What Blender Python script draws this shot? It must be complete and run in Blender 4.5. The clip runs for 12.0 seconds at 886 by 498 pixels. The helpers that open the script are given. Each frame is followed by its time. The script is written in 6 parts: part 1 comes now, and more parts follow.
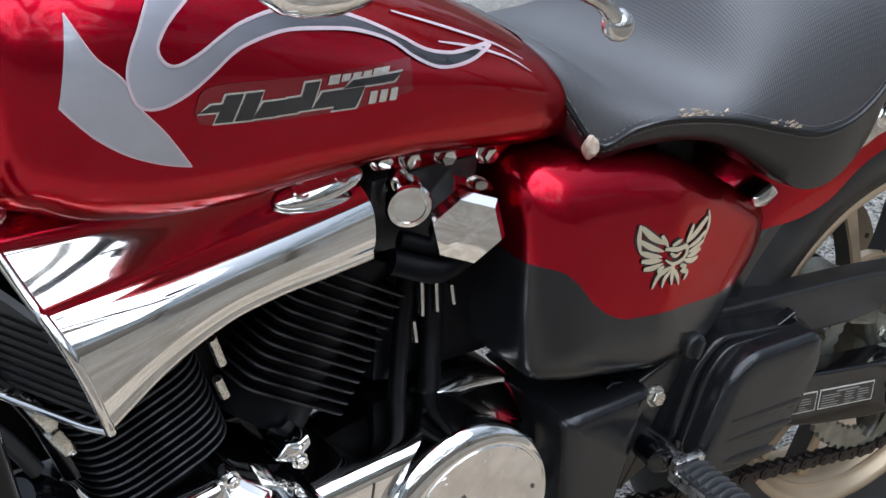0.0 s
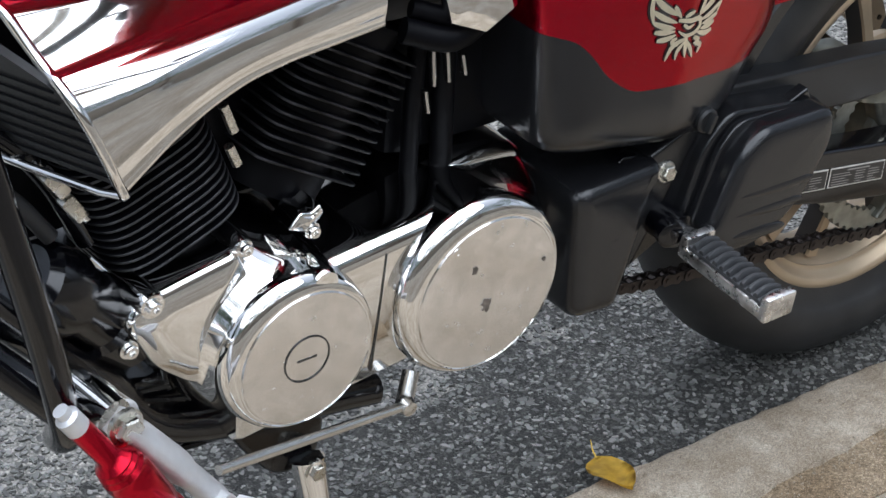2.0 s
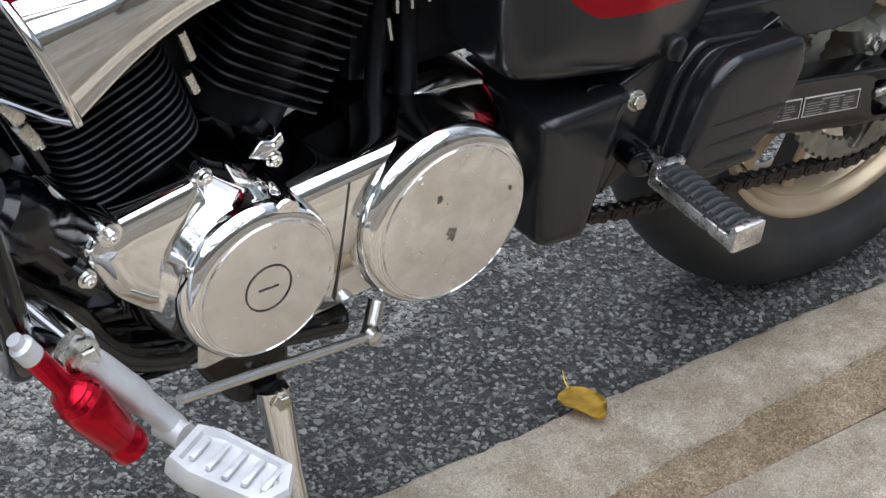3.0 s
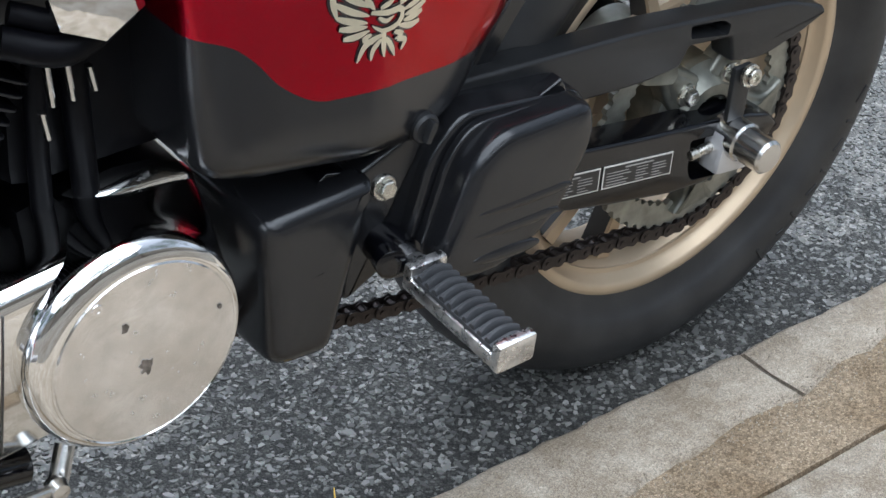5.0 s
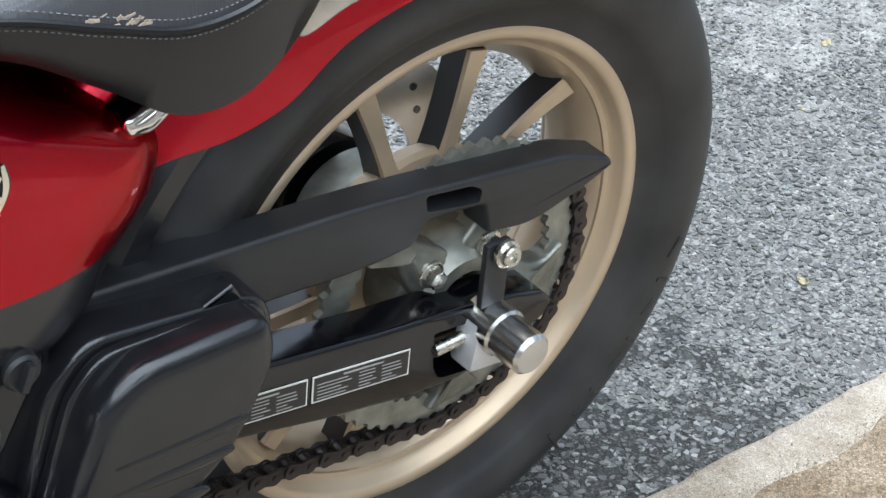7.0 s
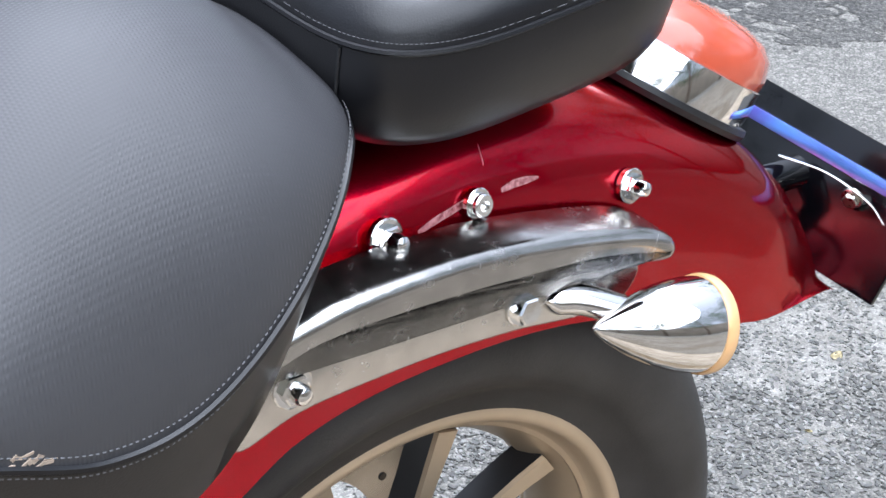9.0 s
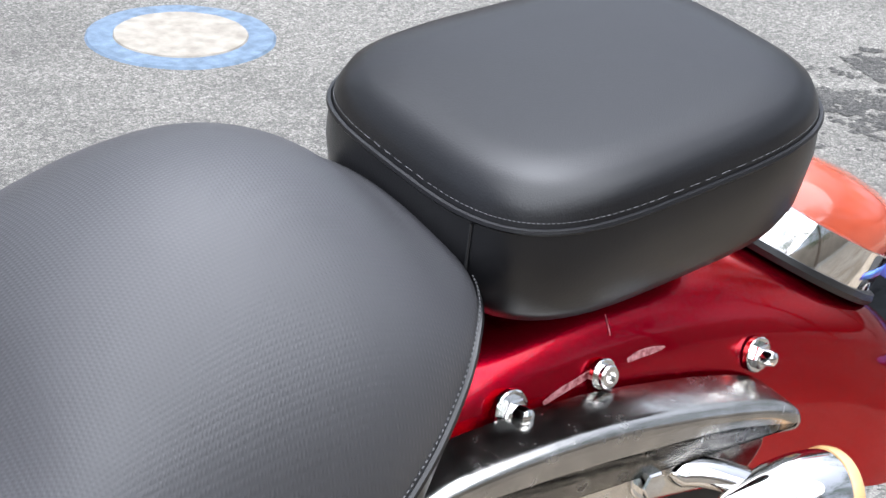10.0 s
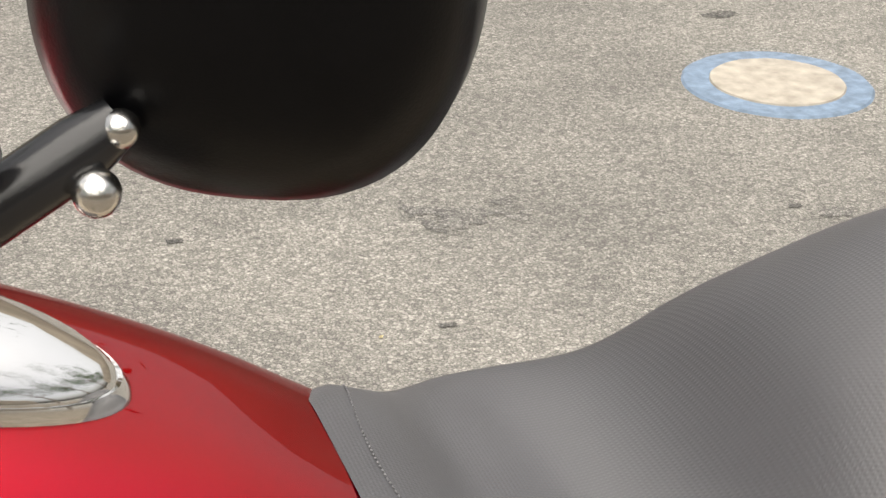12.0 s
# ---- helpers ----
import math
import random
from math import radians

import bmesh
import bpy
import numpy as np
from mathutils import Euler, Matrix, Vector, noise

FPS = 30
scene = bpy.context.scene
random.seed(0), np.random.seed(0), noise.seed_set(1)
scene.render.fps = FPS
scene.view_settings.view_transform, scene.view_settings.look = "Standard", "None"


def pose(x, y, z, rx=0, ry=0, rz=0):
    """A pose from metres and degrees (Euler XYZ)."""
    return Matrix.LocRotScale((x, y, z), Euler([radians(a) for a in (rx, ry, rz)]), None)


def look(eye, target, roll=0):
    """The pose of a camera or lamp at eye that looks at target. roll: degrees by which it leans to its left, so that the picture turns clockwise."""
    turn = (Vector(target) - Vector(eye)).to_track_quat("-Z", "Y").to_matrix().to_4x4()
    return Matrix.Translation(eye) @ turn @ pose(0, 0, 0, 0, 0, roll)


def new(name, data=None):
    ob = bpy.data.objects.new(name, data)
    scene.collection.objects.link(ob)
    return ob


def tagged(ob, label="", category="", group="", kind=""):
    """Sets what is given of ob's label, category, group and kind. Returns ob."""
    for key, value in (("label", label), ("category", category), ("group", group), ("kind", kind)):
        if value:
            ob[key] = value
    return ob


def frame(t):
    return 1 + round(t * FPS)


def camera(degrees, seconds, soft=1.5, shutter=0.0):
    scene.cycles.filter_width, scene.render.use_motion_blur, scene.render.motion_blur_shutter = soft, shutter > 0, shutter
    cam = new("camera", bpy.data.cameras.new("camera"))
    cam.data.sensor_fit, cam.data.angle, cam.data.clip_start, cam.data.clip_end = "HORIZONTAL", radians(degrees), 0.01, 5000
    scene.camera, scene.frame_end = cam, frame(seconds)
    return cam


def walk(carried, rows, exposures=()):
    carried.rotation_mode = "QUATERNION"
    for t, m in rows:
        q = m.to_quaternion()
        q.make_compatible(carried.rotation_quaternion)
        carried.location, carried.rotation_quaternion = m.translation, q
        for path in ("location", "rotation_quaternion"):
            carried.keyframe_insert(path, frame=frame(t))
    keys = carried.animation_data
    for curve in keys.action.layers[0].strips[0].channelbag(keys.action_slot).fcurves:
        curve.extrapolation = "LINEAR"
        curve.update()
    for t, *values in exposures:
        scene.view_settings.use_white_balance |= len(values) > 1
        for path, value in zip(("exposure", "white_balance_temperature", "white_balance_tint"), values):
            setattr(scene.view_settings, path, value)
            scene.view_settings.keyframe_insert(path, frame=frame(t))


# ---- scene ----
cam = camera(24.97, 12.0)
PATH = [
    (0, (-1.5619, -1.2810, 1.2401), (-0.7697, -0.2738, 0.6763), 1.61),
    (0.5, (-1.5607, -1.2847, 1.2343), (-0.7763, -0.2883, 0.6412), 1.63),
    (1, (-1.5646, -1.2868, 1.2206), (-0.7890, -0.3019, 0.5972), 1.63),
    (1.5, (-1.5704, -1.2879, 1.2106), (-0.8033, -0.3143, 0.5598), 1.55),
    (2, (-1.5748, -1.2853, 1.2044), (-0.8159, -0.3245, 0.5254), 1.55),
    (2.5, (-1.5753, -1.2905, 1.2002), (-0.8256, -0.3408, 0.4960), 1.55),
    (3, (-1.5437, -1.2962, 1.1957), (-0.7994, -0.3539, 0.4759), 1.60),
    (3.5, (-1.4547, -1.2956, 1.1995), (-0.7183, -0.3548, 0.4696), 1.57),
    (3.7, (-1.4154, -1.3017, 1.1966), (-0.6776, -0.3629, 0.4656), 1.60),
    (5.3, (-1.1617, -1.1253, 1.1294), (-0.3986, -0.2206, 0.3816), 1.16),
    (5.5, (-1.1310, -1.1113, 1.1195), (-0.3698, -0.2111, 0.3643), 1.28),
    (6, (-1.0028, -1.0836, 1.1108), (-0.2492, -0.1857, 0.3454), 1.14),
    (6.5, (-0.8625, -1.0513, 1.1030), (-0.1063, -0.1553, 0.3378), 1.38),
    (7, (-0.7940, -0.9823, 1.1025), (-0.0235, -0.0890, 0.3485), 1.76),
    (7.5, (-0.7384, -0.8944, 1.1072), (0.0482, 0.0036, 0.3759), 1.85),
    (7.7, (-0.7201, -0.8766, 1.1139), (0.0722, 0.0263, 0.3949), 1.95),
    (9.3, (-0.6527, -0.8623, 1.1569), (0.1457, 0.1068, 0.5377), 3.76),
    (9.5, (-0.6492, -0.8590, 1.1727), (0.1337, 0.1225, 0.5532), 3.68),
    (10, (-0.6562, -0.8357, 1.1886), (0.0996, 0.1823, 0.5950), 3.44),
    (10.5, (-0.6709, -0.8145, 1.2003), (0.0375, 0.2479, 0.6264), 3.38),
    (11, (-0.7056, -0.7961, 1.2046), (-0.0681, 0.3140, 0.6378), 3.07),
    (11.5, (-0.7452, -0.7650, 1.1891), (-0.1935, 0.3883, 0.6184), 2.85),
    (12, (-0.7719, -0.7384, 1.1776), (-0.3145, 0.4489, 0.5938), 2.40),
]
walk(cam, [(t, look(eye, target, roll)) for t, eye, target, roll in PATH],
     [(0, 0.38, 5450, 9), (3.7, 0.38, 5600, 9), (5.5, 0.68, 5350, 7), (7.5, 0.90, 5400, 6), (9.5, 0.95, 5550, 12), (10.5, 0.78, 6050, 10), (12, 0.66, 6800, 10)])

# ---- light ----
world = bpy.data.worlds.new("sky")
scene.world = world
world.use_nodes = True
wn = world.node_tree
sky = wn.nodes.new("ShaderNodeTexSky")
sky.sky_type = "NISHITA"
sky.sun_disc = False
sky.sun_elevation = radians(75)
sky.sun_rotation = radians(25)
sky.air_density = 1.0
sky.dust_density = 6.0
sky.ozone_density = 0.5
haze = wn.nodes.new("ShaderNodeHueSaturation")
haze.inputs["Saturation"].default_value = 0.25
wn.links.new(sky.outputs["Color"], haze.inputs["Color"])
wn.links.new(haze.outputs["Color"], wn.nodes["Background"].inputs["Color"])
wn.nodes["Background"].inputs["Strength"].default_value = 0.15
sun_data = bpy.data.lights.new("sun", "SUN")
sun_data.energy = 3.3
sun_data.angle = radians(84)
sun_data.color = (1.0, 0.96, 0.9)
sun = new("sun", sun_data)
sun.matrix_world = look((-1.3, -3.0, 4.5), (0.0, 0.0, 0.0))


# ---- materials ----
def material(name, base, rough=0.5, metal=0.0, vary=0.12, scale=30.0, bump=0.0, bump_scale=200.0,
             coat=0.0, spec=0.5, rough_vary=0.0, tint=None, edge=None):
    """A node material: base colour with noise at two scales, roughness wear and fine relief."""
    m = bpy.data.materials.new(name)
    m.use_nodes = True
    t = m.node_tree
    b = t.nodes["Principled BSDF"]
    b.inputs["Metallic"].default_value = metal
    b.inputs["Roughness"].default_value = rough
    b.inputs["Coat Weight"].default_value = coat
    b.inputs["Coat Roughness"].default_value = 0.015
    b.inputs["Specular IOR Level"].default_value = spec
    if edge:
        b.inputs["Specular Tint"].default_value = (*edge, 1)
    co = t.nodes.new("ShaderNodeTexCoord")
    n1 = t.nodes.new("ShaderNodeTexNoise")
    n1.inputs["Scale"].default_value = scale
    n1.inputs["Detail"].default_value = 6.0
    t.links.new(co.outputs["Object"], n1.inputs["Vector"])
    ramp = t.nodes.new("ShaderNodeValToRGB")
    lo = [max(0.0, c * (1 - vary)) for c in base]
    hi = [min(1.0, c * (1 + vary)) for c in (tint or base)]
    ramp.color_ramp.elements[0].position = 0.3
    ramp.color_ramp.elements[1].position = 0.7
    ramp.color_ramp.elements[0].color = (*lo, 1)
    ramp.color_ramp.elements[1].color = (*hi, 1)
    t.links.new(n1.outputs["Fac"], ramp.inputs["Fac"])
    t.links.new(ramp.outputs["Color"], b.inputs["Base Color"])
    if rough_vary:
        n2 = t.nodes.new("ShaderNodeTexNoise")
        n2.inputs["Scale"].default_value = scale * 1.7
        n2.inputs["Detail"].default_value = 8.0
        n2.inputs["Roughness"].default_value = 0.65
        t.links.new(co.outputs["Object"], n2.inputs["Vector"])
        mr = t.nodes.new("ShaderNodeMapRange")
        mr.inputs["From Min"].default_value = 0.35
        mr.inputs["From Max"].default_value = 0.7
        mr.inputs["To Min"].default_value = rough
        mr.inputs["To Max"].default_value = rough + rough_vary
        t.links.new(n2.outputs["Fac"], mr.inputs["Value"])
        t.links.new(mr.outputs["Result"], b.inputs["Roughness"])
    if bump:
        n3 = t.nodes.new("ShaderNodeTexNoise")
        n3.inputs["Scale"].default_value = bump_scale
        n3.inputs["Detail"].default_value = 4.0
        t.links.new(co.outputs["Object"], n3.inputs["Vector"])
        bp = t.nodes.new("ShaderNodeBump")
        bp.inputs["Strength"].default_value = bump
        bp.inputs["Distance"].default_value = 0.002
        t.links.new(n3.outputs["Fac"], bp.inputs["Height"])
        t.links.new(bp.outputs["Normal"], b.inputs["Normal"])
    return m


RED = material("red_metallic_paint", (0.42, 0.0005, 0.016), 0.26, 0.94, 0.06, 8, coat=0.45, spec=0.2, edge=(0.40, 0.03, 0.05))
CHROME = material("chrome", (0.82, 0.81, 0.79), 0.045, 1.0, 0.03, 20, rough_vary=0.05)
DULL_CHROME = material("dull_chrome", (0.76, 0.745, 0.73), 0.07, 1.0, 0.10, 55, 0.04, 60, rough_vary=0.22)
STEEL = material("brushed_steel", (0.62, 0.61, 0.59), 0.20, 1.0, 0.05, 30, rough_vary=0.06)
STRUT_STEEL = material("worn_strut_chrome", (0.50, 0.485, 0.46), 0.15, 1.0, 0.16, 45, 0.05, 90, rough_vary=0.16)
ALUMINIUM = material("cast_aluminium", (0.60, 0.60, 0.61), 0.46, 0.55, 0.10, 40, 0.2, 500)
WORN_CHROME = material("worn_pitted_chrome", (0.66, 0.65, 0.64), 0.16, 1.0, 0.35, 70, 0.25, 260, rough_vary=0.35)
ZINC = material("zinc_bolt", (0.6, 0.58, 0.52), 0.22, 1.0, 0.12, 90, rough_vary=0.15)
GLOSS_BLACK = material("gloss_black_paint", (0.002, 0.002, 0.003), 0.10, 0.0, 0.3, 30, coat=0.1, rough_vary=0.10)
FIN_BLACK = material("black_fin_paint", (0.002, 0.002, 0.003), 0.42, 0.0, 0.3, 40, rough_vary=0.15, spec=0.10)
SATIN_BLACK = material("satin_black_plastic", (0.0100, 0.0102, 0.0115), 0.20, 0.0, 0.15, 60, 0.04, 1600, spec=0.55)
MATT_BLACK = material("matt_black_plastic", (0.015, 0.0155, 0.0165), 0.38, 0.0, 0.15, 50, 0.2, 1400, spec=0.45)
TYRE = material("tyre_rubber", (0.016, 0.016, 0.0168), 0.46, 0.0, 0.3, 18, 0.15, 700, tint=(0.025, 0.0245, 0.024), spec=0.45)
RUBBER = material("grey_rubber", (0.04, 0.041, 0.044), 0.5, 0.0, 0.25, 60, 0.1, 900)
BRONZE = material("bronze_wheel_paint", (0.52, 0.41, 0.28), 0.34, 0.55, 0.1, 12, rough_vary=0.14)
SPOKE_BLACK = material("black_spoke_paint", (0.008, 0.008, 0.009), 0.32, 0.0, 0.2, 30)
CHAIN = material("oiled_chain_steel", (0.045, 0.037, 0.034), 0.3, 0.7, 0.35, 150, rough_vary=0.2)
SPROCKET = material("grimy_sprocket", (0.31, 0.31, 0.27), 0.34, 0.75, 0.25, 60, rough_vary=0.2)
MIRROR_BLACK = material("mirror_shell_black", (0.003, 0.003, 0.0036), 0.33, 0.0, 0.15, 60, 0.05, 1600, spec=0.12)
CASTING = material("dull_cast_carrier", (0.20, 0.20, 0.17), 0.34, 0.75, 0.3, 50, rough_vary=0.2)
SILVER = material("silver_decal", (0.42, 0.42, 0.46), 0.3, 0.5, 0.06, 30, coat=1.0)
GREY_FLAME = material("grey_flame_decal", (0.12, 0.12, 0.135), 0.3, 0.3, 0.12, 12, coat=1.0)
SCUFF = material("scuffed_paint", (0.36, 0.05, 0.06), 0.55, 0.1, 0.5, 400, tint=(0.45, 0.22, 0.22))
PINSTRIPE = material("pale_pinstripe", (0.50, 0.40, 0.43), 0.3, 0.1, 0.05, 60, coat=1.0)
BADGE_BLACK = material("badge_black", (0.012, 0.012, 0.014), 0.25, 0.0, 0.2, 60, coat=0.8)
BADGE_SILVER = material("badge_silver", (0.75, 0.73, 0.68), 0.2, 0.8, 0.06, 60)
BADGE_FILM = material("badge_clear_film", (0.24, 0.006, 0.014), 0.24, 0.7, 0.06, 30, coat=1.0)
CREAM_METAL = material("pale_gold_emblem", (0.72, 0.66, 0.5), 0.28, 0.7, 0.08, 80)
RED_ANODISED = material("red_anodised", (0.45, 0.006, 0.022), 0.2, 0.92, 0.06, 40)
LENS_RED = material("red_orange_lens", (0.50, 0.085, 0.04), 0.15, 0.0, 0.12, 30, coat=0.8)
LENS_AMBER = material("amber_lens", (0.75, 0.45, 0.2), 0.2, 0.0, 0.1, 50, coat=0.5)
PURPLE = material("iridescent_blue_purple", (0.22, 0.10, 0.75), 0.2, 0.6, 0.5, 12, tint=(0.1, 0.3, 1.0))
THREAD = material("pale_thread", (0.13, 0.13, 0.135), 0.7, 0.0, 0.2, 300)
FOAM = material("exposed_foam", (0.44, 0.35, 0.27), 0.85, 0.0, 0.25, 150, 0.4, 600)
LABEL_BLACK = material("label_black", (0.015, 0.014, 0.014), 0.35, 0.0, 0.1, 60)
LABEL_GREY = material("label_print_grey", (0.30, 0.29, 0.27), 0.5, 0.0, 0.1, 60)
LABEL_WHITE = material("label_white", (0.62, 0.60, 0.55), 0.5, 0.0, 0.1, 60)
FIN_EDGE = material("pale_fin_edge", (0.03, 0.03, 0.033), 0.3, 0.5, 0.9, 30, rough_vary=0.3)
SCUFFED_CHROME = material("scuffed_chrome", (0.22, 0.20, 0.18), 0.5, 0.8, 0.5, 250)


def flame_gradient():
    """Grey flame film: pale at the front of the tank, near black towards its tail."""
    t = GREY_FLAME.node_tree
    b = t.nodes["Principled BSDF"]
    co = t.nodes.new("ShaderNodeTexCoord")
    sep = t.nodes.new("ShaderNodeSeparateXYZ")
    mr = t.nodes.new("ShaderNodeMapRange")
    mr.inputs["From Min"].default_value, mr.inputs["From Max"].default_value = -0.96, -0.68
    r = t.nodes.new("ShaderNodeValToRGB")
    e = r.color_ramp.elements
    e[0].position, e[0].color = 0.0, (0.36, 0.36, 0.40, 1)
    e[1].position, e[1].color = 1.0, (0.012, 0.012, 0.014, 1)
    e.new(0.5).color = (0.10, 0.10, 0.115, 1)
    t.links.new(co.outputs["Object"], sep.inputs["Vector"])
    t.links.new(sep.outputs["X"], mr.inputs["Value"])
    t.links.new(mr.outputs["Result"], r.inputs["Fac"])
    t.links.new(r.outputs["Color"], b.inputs["Base Color"])


flame_gradient()


def seat_leather():
    """Black vinyl with a fine square weave."""
    m = material("black_woven_vinyl", (0.044, 0.044, 0.048), 0.52, 0.0, 0.12, 10, coat=0.35, spec=0.5)
    m.node_tree.nodes["Principled BSDF"].inputs["Coat Roughness"].default_value = 0.52
    t = m.node_tree
    b = t.nodes["Principled BSDF"]
    co = t.nodes.new("ShaderNodeTexCoord")
    sx = t.nodes.new("ShaderNodeTexWave")
    sx.wave_type, sx.bands_direction = "BANDS", "X"
    sx.inputs["Scale"].default_value = 138
    sy = t.nodes.new("ShaderNodeTexWave")
    sy.wave_type, sy.bands_direction = "BANDS", "Y"
    sy.inputs["Scale"].default_value = 138
    for s in (sx, sy):
        t.links.new(co.outputs["Object"], s.inputs["Vector"])
    mul = t.nodes.new("ShaderNodeMath")
    mul.operation = "MULTIPLY"
    t.links.new(sx.outputs["Fac"], mul.inputs[0])
    t.links.new(sy.outputs["Fac"], mul.inputs[1])
    bp = t.nodes.new("ShaderNodeBump")
    bp.inputs["Strength"].default_value = 0.32
    bp.inputs["Distance"].default_value = 0.0006
    t.links.new(mul.outputs[0], bp.inputs["Height"])
    t.links.new(bp.outputs["Normal"], b.inputs["Normal"])
    return m


WOVEN = seat_leather()
VINYL = material("black_smooth_vinyl", (0.006, 0.006, 0.0072), 0.34, 0.0, 0.12, 25, 0.08, 900, spec=0.5)


def ground_material(name, dark, light, chip, bump, stain, gap=0.5, stain_scale=1.6, warm=1.0):
    """Stone chips from Voronoi cells with dark gaps between them, finer grit, and large stains."""
    m = bpy.data.materials.new(name)
    m.use_nodes = True
    t = m.node_tree
    b = t.nodes["Principled BSDF"]
    b.inputs["Roughness"].default_value = 0.85
    b.inputs["Specular IOR Level"].default_value = 0.3
    co = t.nodes.new("ShaderNodeTexCoord")

    def node(kind, **values):
        n = t.nodes.new(kind)
        for k, v in values.items():
            n.inputs[k].default_value = v
        return n

    def cells(scale, feature):
        v = node("ShaderNodeTexVoronoi", Scale=scale)
        v.feature = feature
        t.links.new(co.outputs["Object"], v.inputs["Vector"])
        return v

    def ramp(source, p0, c0, p1, c1):
        r = t.nodes.new("ShaderNodeValToRGB")
        r.color_ramp.elements[0].position, r.color_ramp.elements[0].color = p0, (*c0, 1)
        r.color_ramp.elements[1].position, r.color_ramp.elements[1].color = p1, (*c1, 1)
        t.links.new(source, r.inputs["Fac"])
        return r.outputs["Color"]

    def times(a, c, fac=1.0):
        x = node("ShaderNodeMixRGB", Fac=fac)
        x.blend_type = "MULTIPLY"
        t.links.new(a, x.inputs["Color1"])
        t.links.new(c, x.inputs["Color2"])
        return x.outputs["Color"]

    big, fine, edge = cells(chip, "F1"), cells(chip * 2.7, "F1"), cells(chip, "DISTANCE_TO_EDGE")
    sep = t.nodes.new("ShaderNodeSeparateColor")
    t.links.new(big.outputs["Color"], sep.inputs["Color"])
    sep2 = t.nodes.new("ShaderNodeSeparateColor")
    t.links.new(fine.outputs["Color"], sep2.inputs["Color"])
    colour = ramp(sep.outputs["Red"], 0.0, dark, 1.0, light)
    colour = times(colour, ramp(sep2.outputs["Green"], 0.0, (0.62, 0.62, 0.62), 1.0, (1.25, 1.24, 1.22)))
    colour = times(colour, ramp(edge.outputs["Distance"], 0.02, (1 - gap,) * 3, 0.22, (1.0, 1.0, 1.0)))
    n = node("ShaderNodeTexNoise", Scale=stain_scale, Detail=9.0, Roughness=0.68)
    t.links.new(co.outputs["Object"], n.inputs["Vector"])
    colour = times(colour, ramp(n.outputs["Fac"], 0.40, (1 - stain, (1 - stain) * (1 - 0.08 * warm), (1 - stain) * (1 - 0.2 * warm)), 0.60, (1.06, 1.05, 1.03)))
    t.links.new(colour, b.inputs["Base Color"])
    bp = node("ShaderNodeBump", Strength=bump, Distance=0.003)
    t.links.new(edge.outputs["Distance"], bp.inputs["Height"])
    bp2 = node("ShaderNodeBump", Strength=bump * 0.7, Distance=0.001)
    t.links.new(fine.outputs["Distance"], bp2.inputs["Height"])
    t.links.new(bp.outputs["Normal"], bp2.inputs["Normal"])
    t.links.new(bp2.outputs["Normal"], b.inputs["Normal"])
    return m


ASPHALT = ground_material("asphalt", (0.175, 0.170, 0.158), (0.34, 0.33, 0.305), 165, 0.7, 0.26, 0.42, 1.1, 0.1)
KERB = ground_material("kerb_concrete", (0.365, 0.315, 0.25), (0.47, 0.415, 0.34), 420, 0.3, 0.27, 0.2, 17.0, 0.7)
PAVER = ground_material("grey_brown_paver", (0.15, 0.135, 0.115), (0.26, 0.235, 0.20), 120, 0.3, 0.3, 0.3, 3.0)
SAND = ground_material("sandy_mortar", (0.21, 0.16, 0.105), (0.42, 0.335, 0.235), 380, 0.5, 0.3, 0.3, 14.0)
CHIPS = material("asphalt_chip_stone", (0.10, 0.10, 0.10), 0.8, 0.0, 0.4, 120, 0.2, 800)
BLUE_PAINT = material("blue_road_paint", (0.125, 0.175, 0.24), 0.75, 0.0, 0.3, 45, 0.5, 300)
CREAM_FILL = material("cream_mortar", (0.30, 0.272, 0.228), 0.85, 0.0, 0.25, 35, 0.5, 120)
DRY_LEAF = material("dry_leaf", (0.50, 0.42, 0.22), 0.6, 0.0, 0.25, 90, tint=(0.55, 0.48, 0.30))
LEAF = material("yellow_leaf", (0.55, 0.33, 0.03), 0.55, 0.0, 0.25, 60, 0.2, 300, tint=(0.62, 0.42, 0.05))


# ---- mesh helpers ----
def part(name, bm, mat, parent=None, label="", angle=38):
    """Links a bmesh as one mesh object under its parent, smooth but for edges sharper than angle."""
    bmesh.ops.recalc_face_normals(bm, faces=bm.faces)
    lim = radians(angle)
    for f in bm.faces:
        f.smooth = True
    for e in bm.edges:
        if len(e.link_faces) == 2 and e.calc_face_angle(0) > lim:
            e.smooth = False
    me = bpy.data.meshes.new(name)
    bm.to_mesh(me)
    bm.free()
    for m in (mat if isinstance(mat, (list, tuple)) else [mat]):
        me.materials.append(m)
    ob = new(name, me)
    if parent:
        ob.parent = parent
    if label:
        tagged(ob, label)
    return ob


def lerp_table(table, x):
    """Smooth interpolation in a table of (x, value, ...) rows."""
    a = np.array(table, float)
    xs = a[:, 0]
    out = []
    for k in range(1, a.shape[1]):
        ys = a[:, k]
        i = int(np.clip(np.searchsorted(xs, x) - 1, 0, len(xs) - 2))
        h = xs[i + 1] - xs[i]
        u = min(max((x - xs[i]) / h, 0.0), 1.0)
        d = np.gradient(ys, xs)
        out.append((2 * u**3 - 3 * u**2 + 1) * ys[i] + (u**3 - 2 * u**2 + u) * h * d[i]
                   + (-2 * u**3 + 3 * u**2) * ys[i + 1] + (u**3 - u**2) * h * d[i + 1])
    return out[0] if len(out) == 1 else out


